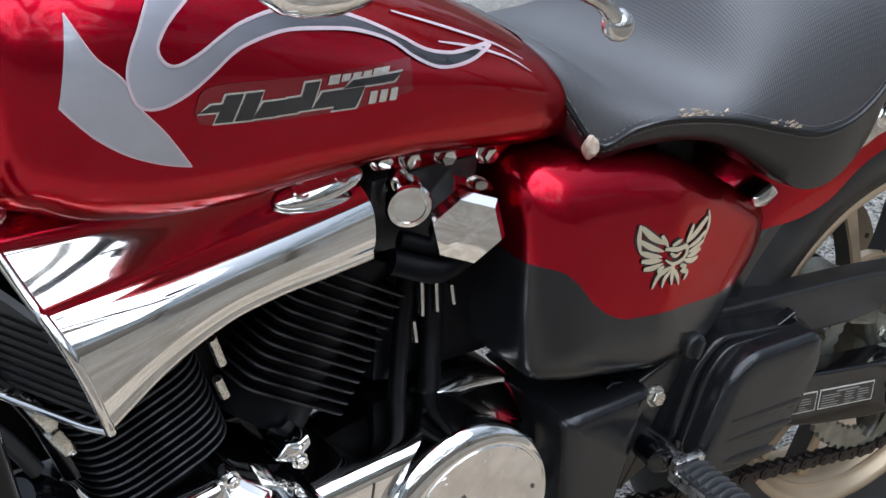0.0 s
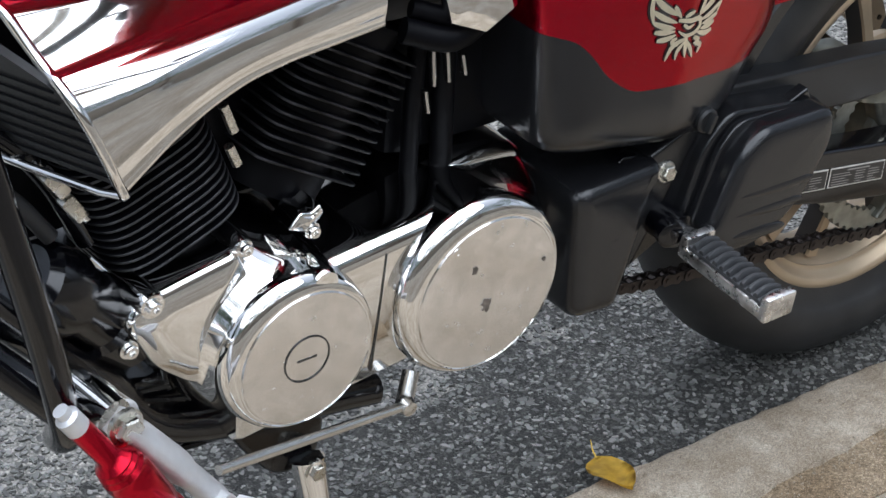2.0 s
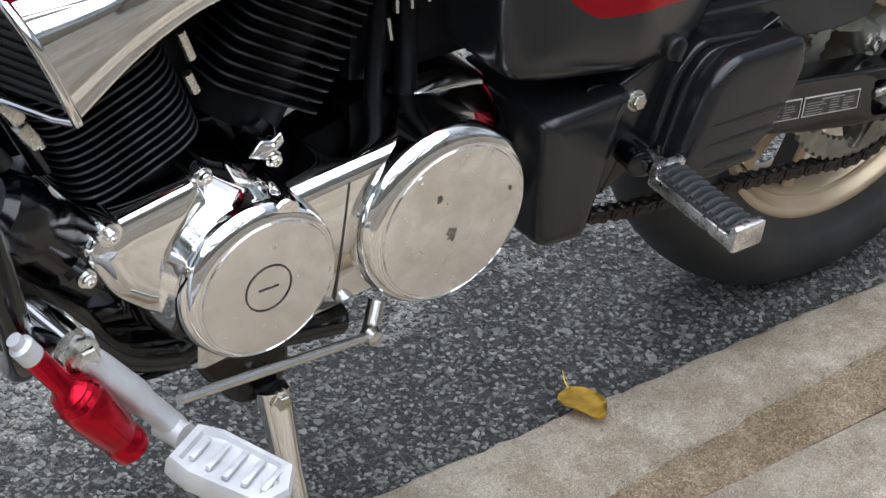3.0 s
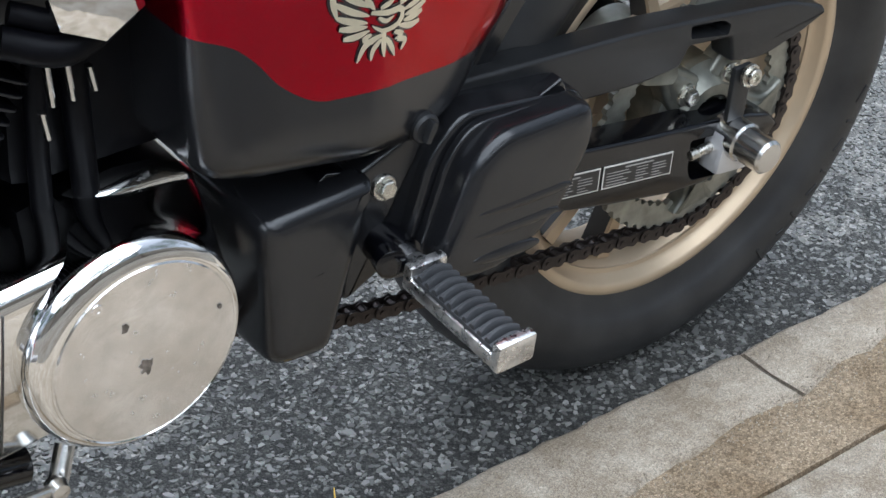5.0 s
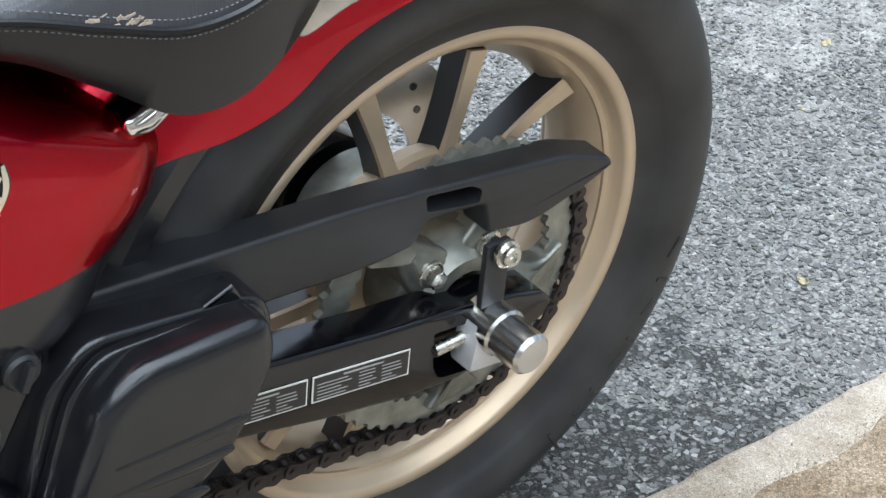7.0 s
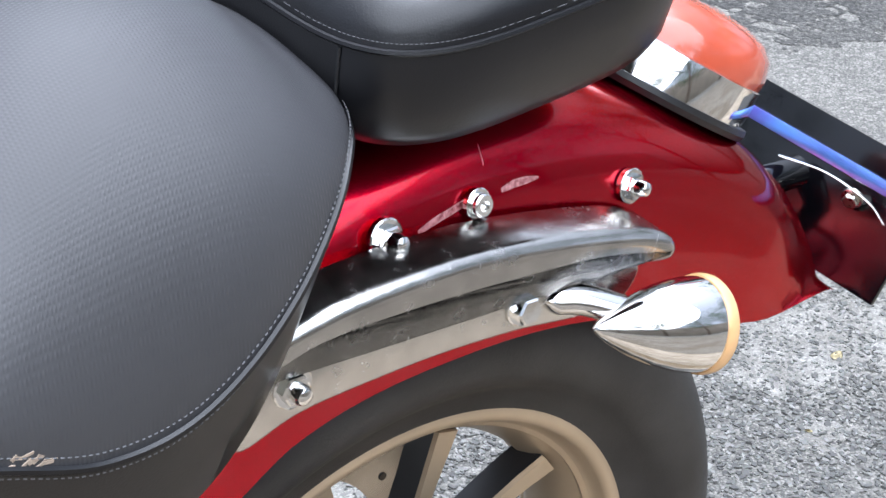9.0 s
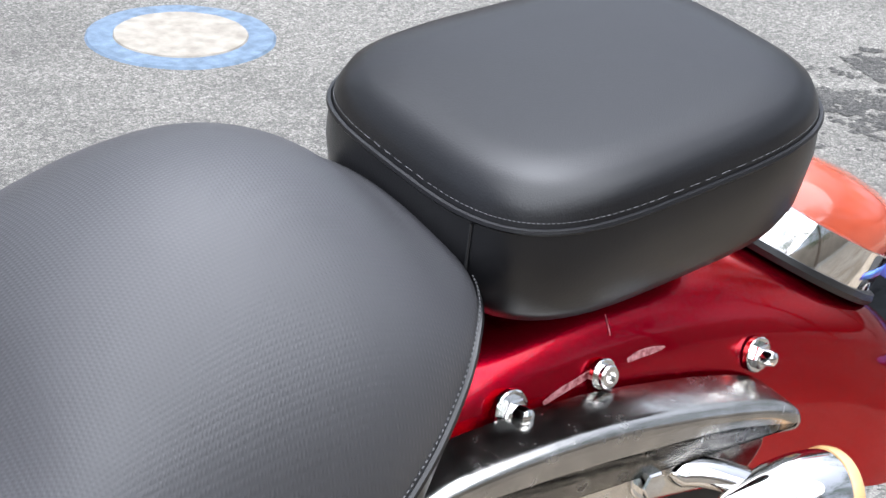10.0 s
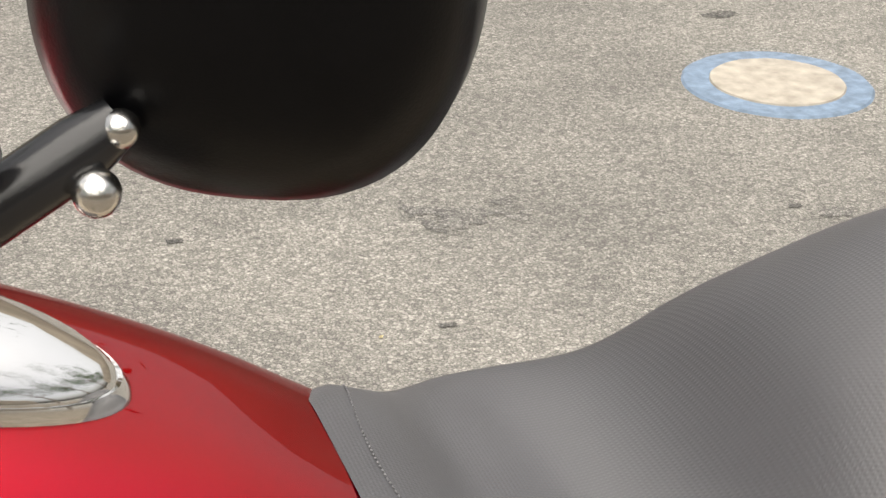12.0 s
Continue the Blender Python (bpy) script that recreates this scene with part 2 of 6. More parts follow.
def spline(points, per=8, closed=False):
    """Catmull-Rom curve through the points."""
    p = [Vector(q) for q in points]
    n = len(p)
    out = []
    for i in range(n if closed else n - 1):
        a = p[(i - 1) % n] if closed or i > 0 else p[0] * 2 - p[1]
        b, c = p[i], p[(i + 1) % n]
        d = p[(i + 2) % n] if closed or i + 2 < n else p[-1] * 2 - p[-2]
        for k in range(per):
            u = k / per
            out.append(0.5 * (2 * b + (c - a) * u + (2 * a - 5 * b + 4 * c - d) * u * u + (3 * b - a - 3 * c + d) * u**3))
    if not closed:
        out.append(p[-1].copy())
    return out


def skin(bm, rings, closed=True, caps=True, mat=0):
    """Quads between successive rings of points."""
    vs = [[bm.verts.new(p) for p in r] for r in rings]
    n = len(vs[0])
    for a, b in zip(vs, vs[1:]):
        for i in range(n if closed else n - 1):
            j = (i + 1) % n
            q = (a[i], a[j], b[j], b[i])
            try:
                f = bm.faces.new(q)
                f.material_index = mat
            except ValueError:
                pass
    if caps and closed:
        for r in (vs[0], vs[-1]):
            try:
                f = bm.faces.new(r)
                f.material_index = mat
            except ValueError:
                pass
    return vs


def tube(bm, points, r, n=12, caps=True, squash=1.0):
    """A round bar along the points; r is one radius or one for each point."""
    p = [Vector(q) for q in points]
    rad = r if isinstance(r, (list, tuple)) else [r] * len(p)
    t0 = (p[1] - p[0]).normalized()
    up = Vector((0, 0, 1)) if abs(t0.z) < 0.9 else Vector((1, 0, 0))
    rings = []
    for i, q in enumerate(p):
        t = (p[min(i + 1, len(p) - 1)] - p[max(i - 1, 0)]).normalized()
        side = t.cross(up).normalized()
        up = side.cross(t).normalized()
        rings.append([q + side * (rad[i] * math.cos(a)) + up * (rad[i] * squash * math.sin(a))
                      for a in [2 * math.pi * k / n for k in range(n)]])
    skin(bm, rings, True, caps)
    return bm


def lathe(bm, origin, axis, profile, n=24, cap=True, mat=0, turn=0.0):
    """Turns a profile of (radius, height) about the axis through origin."""
    o, a = Vector(origin), Vector(axis).normalized()
    s = a.cross(Vector((0, 0, 1)) if abs(a.z) < 0.9 else Vector((1, 0, 0))).normalized()
    u = s.cross(a)
    rings = [[o + a * h + (s * math.cos(k) + u * math.sin(k)) * max(r, 1e-5)
              for k in [turn + 2 * math.pi * i / n for i in range(n)]] for r, h in profile]
    skin(bm, rings, True, cap, mat)
    return bm


def inset_loop(loop, d):
    """Moves a closed 2D outline inwards by d."""
    n = len(loop)
    area = sum(loop[i][0] * loop[(i + 1) % n][1] - loop[(i + 1) % n][0] * loop[i][1] for i in range(n))
    sgn = 1 if area > 0 else -1
    out = []
    for i in range(n):
        a, b = loop[i - 1], loop[(i + 1) % n]
        tx, tz = b[0] - a[0], b[1] - a[1]
        l = math.hypot(tx, tz) or 1
        out.append((loop[i][0] - sgn * tz / l * d, loop[i][1] + sgn * tx / l * d))
    return out


def plate(bm, outline, y0, y1, r=0.003, dome=0.0, per=6, lean=0.0, mat=0, smooth=True, bend=None):
    """A panel with the side outline (x, z), from y0 (inner) to y1 (outer face), its outer edge rounded by r,
    its face domed. lean: how far the outer face tips, y per metre of z above the outline's middle."""
    loop = [(v.x, v.y) for v in spline([(a, b, 0) for a, b in outline], per, True)] if smooth else list(outline)
    sgn = -1 if y1 < y0 else 1
    zm = sum(p[1] for p in loop) / len(loop)
    xm = sum(p[0] for p in loop) / len(loop)
    yl = lambda y, z: y + lean * (z - zm)
    by = bend or (lambda x, z: 0.0)
    rings = [[(x, y0, z) for x, z in loop]]
    steps = 5 if r > 0.002 else 2
    for k in range(steps + 1):
        a = k / steps * math.pi / 2
        lp = inset_loop(loop, r * (1 - math.cos(a)))
        rings.append([(x, yl(y1 - sgn * r * (1 - math.sin(a)), z) + by(x, z), z) for x, z in lp])
    inner = inset_loop(loop, r)
    if dome or bend:
        for s in (0.85, 0.65, 0.4, 0.15):
            rings.append([(xm + (x - xm) * s, yl(y1 + sgn * dome * (1 - s * s), zm + (z - zm) * s) + by(xm + (x - xm) * s, zm + (z - zm) * s), zm + (z - zm) * s) for x, z in inner])
    skin(bm, rings, True, True, mat)
    return bm


def rounded(points, r=0.01, n=5):
    """A closed outline with straight sides and rounded corners; a third number in a point is its own radius."""
    out = []
    k = len(points)
    for i in range(k):
        p = Vector(points[i][:2])
        a, b = Vector(points[i - 1][:2]), Vector(points[(i + 1) % k][:2])
        q = points[i][2] if len(points[i]) > 2 else r
        q = min(q, (a - p).length * 0.48, (b - p).length * 0.48)
        s, e = p + (a - p).normalized() * q, p + (b - p).normalized() * q
        for j in range(n + 1):
            u = j / n
            v = s * (1 - u) ** 2 + p * (2 * u * (1 - u)) + e * u * u
            out.append((v.x, v.y))
    return out


def carve(bm, cutter, op="DIFFERENCE"):
    """The bmesh bm cut by the bmesh cutter, as a new bmesh."""
    obs = []
    for b in (bm, cutter):
        bmesh.ops.recalc_face_normals(b, faces=b.faces)
        me = bpy.data.meshes.new("tmp")
        b.to_mesh(me)
        obs.append(new("tmp", me))
    md = obs[0].modifiers.new("cut", "BOOLEAN")
    md.operation, md.solver, md.object = op, "EXACT", obs[1]
    dg = bpy.context.evaluated_depsgraph_get()
    me = bpy.data.meshes.new_from_object(obs[0].evaluated_get(dg))
    out = bmesh.new()
    out.from_mesh(me)
    bpy.data.meshes.remove(me)
    for o in obs:
        d = o.data
        bpy.data.objects.remove(o)
        bpy.data.meshes.remove(d)
    return out


def box(bm, c, size, m=None, r=0.0):
    """A block, its edges bevelled by r."""
    g = bmesh.ops.create_cube(bm, size=1.0)
    vs = g["verts"]
    bmesh.ops.scale(bm, vec=size, verts=vs)
    if r:
        es = list({e for v in vs for e in v.link_edges})
        g = bmesh.ops.bevel(bm, geom=es, offset=r, segments=2, profile=0.6, affect="EDGES")
        vs = list({v for f in g["faces"] for v in f.verts} | {v for v in vs if v.is_valid})
    if m is not None:
        bmesh.ops.transform(bm, matrix=m, verts=vs)
    bmesh.ops.translate(bm, vec=c, verts=vs)
    return bm


def bolt(name, pos, axis, r, parent, mat=None, kind="hex", depth=None, label=""):
    """A bolt head: washer, then a hexagon, a dome nut or a socket cap."""
    bm = bmesh.new()
    d = depth or r * 0.9
    lathe(bm, pos, axis, [(r * 1.35, -0.002), (r * 1.35, r * 0.15), (r * 1.25, r * 0.22), (0.6 * r, r * 0.22)], 20)
    if kind == "hex":
        lathe(bm, pos, axis, [(r, r * 0.1), (r, d * 0.85), (r * 0.88, d), (r * 0.3, d * 1.02)], 6)
    elif kind == "dome":
        lathe(bm, pos, axis, [(r, r * 0.1), (r, d * 0.7), (r * 0.85, d * 0.8)], 6)
        lathe(bm, pos, axis, [(r * 0.62, d * 0.6), (r * 0.62, d * 1.5), (r * 0.5, d * 1.8), (r * 0.25, d * 2.0), (0.0, d * 2.03)], 16)
    else:
        lathe(bm, pos, axis, [(r, 0), (r, d * 0.85), (r * 0.85, d), (r * 0.5, d), (r * 0.48, d * 0.4), (0, d * 0.38)], 18)
    return part(name, bm, mat or CHROME, parent, label, 30)


# ---- ground ----
bm = bmesh.new()
bmesh.ops.create_grid(bm, x_segments=2, y_segments=2, size=60)
tagged(part("ground", bm, ASPHALT), "worn grey asphalt road with exposed stone chips", "road", "", "structure")


def kerb_edge(x):
    """The uneven road-side edge of the kerb."""
    return -0.092 - 0.028 * x + 0.006 * noise.noise((x * 7, 0, 1)) + 0.003 * noise.noise((x * 31, 0, 4))


def kerb_back(x):
    return -0.185 + 0.06 * x + 0.022 * noise.noise((x * 9, 0, 7)) + 0.009 * noise.noise((x * 28, 0, 3))


KERB_Z = 0.022


def kerb_stone(x0, x1, label):
    """One length of the kerb, rough along both edges."""
    n = max(3, int((x1 - x0) / 0.02))
    xs = [x0 + (x1 - x0) * i / n for i in range(n + 1)]
    rows = []
    for i, x in enumerate(xs):
        ya, yb = kerb_edge(x), -0.262 + 0.004 * noise.noise((x * 20, 2, 1))
        row = []
        near = max(0.0, 1 - abs(x - 0.057) / 0.06)
        for k, (s, z) in enumerate(((0, -0.05), (0, 0.010), (0.02, 0.017), (0.06, 0.021), (0.3, 0.023), (0.6, 0.022), (0.97, 0.02), (1, -0.05))):
            y = ya + (yb - ya) * s
            jog = 0.0025 * noise.noise((x * 40, y * 40, k)) if 0 < k < 7 else 0
            row.append((x + near * (0.010 * noise.noise((y * 34, 3.1, 0)) + 0.005 * noise.noise((y * 120, 1.7, 0))), y + (jog if k < 3 else 0), z + jog * 0.7 - (0.003 * near ** 6 if 0 < k < 7 else 0)))
        rows.append(row)
    bm = bmesh.new()
    skin(bm, rows, True, True)
    return tagged(part("kerb", bm, KERB, None, "", 50), label, "kerb", "kerb stones", "structure")


kerb_stone(-6.0, 0.054, "weathered beige concrete kerb flush with the road")
kerb_stone(0.060, 6.0, "weathered beige concrete kerb with a crack at its joint")

# sandy mortar strip lying on the kerb's back, with a ragged front edge
n = 300
xs = [-3.0 + 6.0 * i / n for i in range(n + 1)]
rows = []
for x in xs:
    yb = kerb_back(min(max(x, -1.2), 1.0))
    rows.append([(x, yb, 0.02), (x, yb - 0.004, 0.0262), (x, (yb - 0.275) / 2, 0.0275 + 0.002 * noise.noise((x * 25, 1, 1))),
                 (x, -0.272, 0.026), (x, -0.275, 0.0)])
bm = bmesh.new()
skin(bm, rows, True, True)
tagged(part("mortar_strip", bm, SAND, None, "", 50), "sandy brown mortar strip behind the kerb", "mortar", "", "structure")

bm = bmesh.new()
n = 240
rows = []
for i in range(n + 1):
    x = -6 + 12 * i / n
    y = -0.279 - 0.016 * x * (abs(x) < 1.5) - 0.024 * math.copysign(1, x) * (abs(x) >= 1.5) + 0.002 * noise.noise((x * 30, 5, 1))
    rows.append([(x, y, -0.05), (x, y, 0.028), (x, y - 0.005, 0.034), (x, -0.70, 0.036), (x, -0.70, -0.05)])
skin(bm, rows, True, True)
tagged(part("pavement", bm, KERB, None, "", 50), "pale beige concrete pavement slab", "pavement", "", "structure")

# added paving out of view, darker than the slab to dim chrome reflections
bm = bmesh.new()
box(bm, (0, -3.352, 0.0), (16.0, 5.3, 0.068), None, 0.004)
tagged(part("pavement_back", bm, PAVER, None, "", 50), "unseen grey-brown paving, kept dark to dim the reflections in the chrome", "pavement", "", "structure")

# painted round mark in the road
def disc_mark(name, c, r0, r1, z, mat, label):
    bm = bmesh.new()
    k = 96
    rings = []
    for r, h in ((r1, 0.0), (r1 - 0.004, z), ((r0 + r1) / 2, z), (max(r0, 0.001), z)):
        rings.append([(c[0] + math.cos(a) * r * (1 + 0.012 * noise.noise((math.cos(a) * 4, math.sin(a) * 4, r1 * 9))),
                       c[1] + math.sin(a) * r * (1 + 0.012 * noise.noise((math.cos(a) * 4, math.sin(a) * 4, r1 * 9))), h)
                      for a in [2 * math.pi * i / k for i in range(k)]])
    skin(bm, rings, True, r0 == 0)
    return tagged(part(name, bm, mat), label, "road marking", "", "structure")


disc_mark("road_marking", (0.955, 2.15), 0.118, 0.169, 0.004, BLUE_PAINT, "worn sky-blue painted ring on the asphalt")
disc_mark("round_patch", (0.955, 2.15), 0.0, 0.122, 0.007, CREAM_FILL, "cream mortar disc inside the blue painted ring")

# ---- motorcycle ----
LEAN = 0.088
bike = new("motorcycle")
bike.matrix_world = Matrix.Translation((0, 0.023 * math.cos(LEAN), 0.023 * math.sin(LEAN))) @ Matrix.Rotation(LEAN, 4, "X")
tagged(bike, "red and black cruiser motorcycle leaning on its side stand", "motorcycle")

# --- fuel tank: x, half width, bottom, top, height of the widest line
TANK = [(-1.060, 0.060, 0.765, 0.860, 0.81), (-1.045, 0.092, 0.732, 0.890, 0.81), (-1.00, 0.118, 0.703, 0.905, 0.79), (-0.94, 0.130, 0.689, 0.904, 0.775),
        (-0.87, 0.134, 0.685, 0.888, 0.765), (-0.80, 0.132, 0.689, 0.860, 0.755), (-0.73, 0.128, 0.692, 0.832, 0.742),
        (-0.66, 0.119, 0.682, 0.804, 0.728), (-0.60, 0.108, 0.671, 0.777, 0.712), (-0.55, 0.096, 0.662, 0.749, 0.698),
        (-0.515, 0.083, 0.661, 0.727, 0.690), (-0.492, 0.064, 0.666, 0.709, 0.686), (-0.478, 0.036, 0.674, 0.696, 0.685)]


def tank_ring(x):
    w, zb, zt, zm = lerp_table(TANK, x)
    ring = []
    for k in range(96):
        a = 2 * math.pi * k / 96
        c, s = math.cos(a), math.sin(a)
        e = 0.70 if s < 0 else 0.92
        y = w * math.copysign(abs(c) ** (0.50 if s < 0 else 0.70 if c < 0 else 0.56), c)
        z = zm + (zt - zm if s > 0 else zm - zb) * math.copysign(abs(s) ** e, s)
        ring.append((x, y, z))
    return ring


bm = bmesh.new()
skin(bm, [tank_ring(-1.06 + 0.582 * (1 - (1 - i / 110) ** 1.25)) for i in range(111)])
tank_bm = bm.copy()
tank = part("fuel_tank", bm, RED, bike, "glossy candy-red fuel tank with grey flame graphics", 60)
from mathutils.bvhtree import BVHTree
bmesh.ops.recalc_face_normals(tank_bm, faces=tank_bm.faces)
tank_bm.normal_update()
tank_bvh = BVHTree.FromBMesh(tank_bm)


def on_tank(x, z, off=0.0008):
    hit, nor, _, _ = tank_bvh.ray_cast(Vector((x, -0.6, z)), Vector((0, 1, 0)))
    if hit is None:
        hit, nor, _, _ = tank_bvh.find_nearest(Vector((x, -0.1, z)))
    if nor.y > 0:
        nor = -nor
    return hit + nor * off


def even(points, n):
    """n points at equal steps along a side-view curve."""
    c = spline([(x, 0, z) for x, z in points], 12)
    l = np.cumsum([0] + [(q - p).length for p, q in zip(c, c[1:])])
    return [Vector((float(np.interp(t, l, [p.x for p in c])), 0, float(np.interp(t, l, [p.z for p in c])))) for t in np.linspace(0, l[-1], n)]


def decal(name, a, b, mat, parent, off=0.0009, m=10, n=80, label="", onto=None):
    """A thin film on the tank between two side-view curves."""
    put = onto or on_tank
    bm = bmesh.new()
    rows = [[put(p.x + (q.x - p.x) * k / m, p.z + (q.z - p.z) * k / m, off) for k in range(m + 1)] for p, q in zip(even(a, n), even(b, n))]
    skin(bm, rows, False, False)
    return part(name, bm, mat, parent, label, 80)


def stripe(name, curve, w, mat, parent, off=0.0013, n=70, label="", onto=None, taper=False):
    """A narrow band along a side-view curve, w wide."""
    c = even(curve, n)
    put = onto or on_tank
    bm = bmesh.new()
    rows = []
    for i, p in enumerate(c):
        t = (c[min(i + 1, n - 1)] - c[max(i - 1, 0)]).normalized()
        h = w / 2 * (math.sin(math.pi * (0.12 + 0.86 * i / (n - 1))) ** 0.6 if taper else 1)
        rows.append([put(p.x - t.z * h, p.z + t.x * h, off), put(p.x, p.z, off + 0.0001), put(p.x + t.z * h, p.z - t.x * h, off)])
    skin(bm, rows, False, False)
    return part(name, bm, mat, parent, label, 80)


SILVER_TOP = [(-0.993, 0.864), (-0.985, 0.848), (-0.977, 0.835), (-0.961, 0.820), (-0.951, 0.800), (-0.933, 0.779), (-0.913, 0.751)]
SILVER_LOW = [(-1.004, 0.806), (-0.995, 0.796), (-0.981, 0.782), (-0.963, 0.769), (-0.945, 0.760), (-0.928, 0.754), (-0.912, 0.750)]
FLAME_OUT = [(-0.915, 0.885), (-0.935, 0.863), (-0.945, 0.849), (-0.953, 0.837), (-0.958, 0.823), (-0.956, 0.808), (-0.949, 0.799), (-0.935, 0.797), (-0.916, 0.803), (-0.897, 0.813), (-0.876, 0.824),
             (-0.855, 0.828), (-0.828, 0.828), (-0.796, 0.822), (-0.764, 0.814), (-0.733, 0.801), (-0.711, 0.785), (-0.687, 0.773), (-0.655, 0.768), (-0.616, 0.768)]
FLAME_IN = [(-0.875, 0.880), (-0.898, 0.864), (-0.918, 0.853), (-0.928, 0.845), (-0.934, 0.836), (-0.931, 0.827), (-0.922, 0.823), (-0.906, 0.827), (-0.885, 0.835), (-0.866, 0.840),
            (-0.838, 0.841), (-0.808, 0.837), (-0.778, 0.828), (-0.748, 0.815), (-0.720, 0.800), (-0.698, 0.787), (-0.671, 0.778), (-0.641, 0.773), (-0.618, 0.769)]
decal("silver_panel", SILVER_TOP, SILVER_LOW, SILVER, tank, 0.0007, 14, 60, "silver graphic panel")
decal("flame_graphic", FLAME_OUT, FLAME_IN, GREY_FLAME, tank, 0.0011, 8, 160, "grey flame graphic with pale outline")
for c in (FLAME_OUT, FLAME_IN):
    stripe("pinstripe", c, 0.0022, PINSTRIPE, tank, 0.0016, 130)
for c in (SILVER_TOP, SILVER_LOW):
    stripe("pinstripe", c, 0.0014, PINSTRIPE, tank, 0.0012, 60)
for c in ([(-0.715, 0.812), (-0.66, 0.789), (-0.61, 0.766), (-0.58, 0.748)], [(-0.68, 0.787), (-0.64, 0.773), (-0.60, 0.755), (-0.575, 0.739)]):
    stripe("pinstripe", c, 0.0016, PINSTRIPE, tank, 0.0013, 50, "", None, True)

# badge on the tank: a clear film with slanted black and silver bars
badge = decal("badge", [(-0.911, 0.790), (-0.896, 0.805), (-0.813, 0.796), (-0.716, 0.787)], [(-0.909, 0.784), (-0.897, 0.778), (-0.800, 0.766), (-0.720, 0.764)], BADGE_FILM, tank, 0.0006, 4, 40, "tank badge of slanted black and silver bars")


def badge_bar(x0, x1, z0, z1, mat, off, slant=0.010):
    base = lambda x: z0 - 0.105 * (x + 0.905)
    h = z1 - z0
    decal("badge_bar", [(x0 + slant, base(x0) + h), (x1 + slant, base(x1) + h)], [(x0, base(x0)), (x1, base(x1))], mat, badge, off, 3, 6)


for x0, x1, z0, h in ((-0.908, -0.890, 0.788, 0.004), (-0.896, -0.882, 0.780, 0.018), (-0.880, -0.866, 0.780, 0.018), (-0.866, -0.846, 0.7805, 0.010), (-0.846, -0.828, 0.781, 0.010),
                      (-0.829, -0.816, 0.782, 0.018), (-0.815, -0.795, 0.782, 0.010), (-0.797, -0.776, 0.779, 0.013), (-0.786, -0.738, 0.7935, 0.004)):
    badge_bar(x0 - 0.0016, x1 + 0.0016, z0 - 0.0014, z0 + h + 0.0014, BADGE_SILVER, 0.0010)
    badge_bar(x0, x1, z0, z0 + h, BADGE_BLACK, 0.0014)
for x0, x1, z0, h in ((-0.800, -0.790, 0.7975, 0.006), (-0.788, -0.780, 0.7985, 0.0045), (-0.778, -0.770, 0.7985, 0.0045), (-0.768, -0.760, 0.7985, 0.0045), (-0.758, -0.742, 0.7995, 0.004),
                      (-0.764, -0.757, 0.780, 0.0085), (-0.754, -0.747, 0.780, 0.0085), (-0.744, -0.737, 0.780, 0.0085)):
    badge_bar(x0, x1, z0, z0 + h, BADGE_SILVER, 0.0012, 0.003)

# red flange under the tank with its four bolts
bm = bmesh.new()
plate(bm, [(-0.75, 0.715), (-0.70, 0.672), (-0.62, 0.655), (-0.575, 0.655), (-0.55, 0.69), (-0.60, 0.71)], -0.055, -0.066, 0.003, 0, 4)
part("tank_flange", bm, RED, tank)
for x, z in ((-0.700, 0.680), (-0.672, 0.675), (-0.636, 0.670), (-0.592, 0.662)):
    bolt("flange_bolt", (x, -0.066, z), (-0.1, -1, 0), 0.0075, tank, CHROME, "hex", 0.009)

# chrome filler console on top
bm = bmesh.new()
rings = []
for s, h in ((1.0, -0.020), (1.0, 0.011), (0.995, 0.016), (0.97, 0.020), (0.955, 0.0195), (0.945, 0.022), (0.90, 0.026), (0.7, 0.033), (0.4, 0.037), (0.05, 0.038)):
    rings.append([(-0.760 + s * 0.125 * math.cos(a), s * 0.054 * math.sin(a), 0.781 + 0.36 * (-0.635 - (-0.760 + s * 0.125 * math.cos(a))) + h)
                  for a in [2 * math.pi * k / 56 for k in range(56)]])
skin(bm, rings)
part("tank_console", bm, CHROME, tank, "oval chrome console on the tank top", 40)

# --- rider seat: x, half width, top, seam height, bottom
SEAT = [(-0.548, 0.056, 0.748, 0.735, 0.700), (-0.534, 0.084, 0.742, 0.708, 0.680), (-0.510, 0.106, 0.729, 0.668, 0.648), (-0.48, 0.122, 0.708, 0.682, 0.655),
        (-0.455, 0.129, 0.700, 0.687, 0.658), (-0.43, 0.134, 0.693, 0.686, 0.658), (-0.38, 0.143, 0.709, 0.678, 0.646), (-0.33, 0.149, 0.765, 0.662, 0.616),
        (-0.28, 0.152, 0.797, 0.649, 0.584), (-0.23, 0.151, 0.813, 0.657, 0.588), (-0.185, 0.143, 0.811, 0.685, 0.624),
        (-0.15, 0.127, 0.797, 0.712, 0.668), (-0.12, 0.103, 0.775, 0.736, 0.698), (-0.10, 0.075, 0.764, 0.745, 0.712), (-0.085, 0.035, 0.752, 0.744, 0.720)]


def seat_crown(v, x):
    """Height of the seat's top across its width, 1 at the middle and 0 at the seam; squarer towards the nose."""
    f = min(max((-0.40 - x) / 0.09, 0.0), 1.0)
    broad = (1 - 0.58 * abs(v) ** 2.0) * (1 - abs(v) ** 11) ** 0.6
    return broad * (1 - f) + (1 - abs(v) ** 6.2) ** 0.66 * f


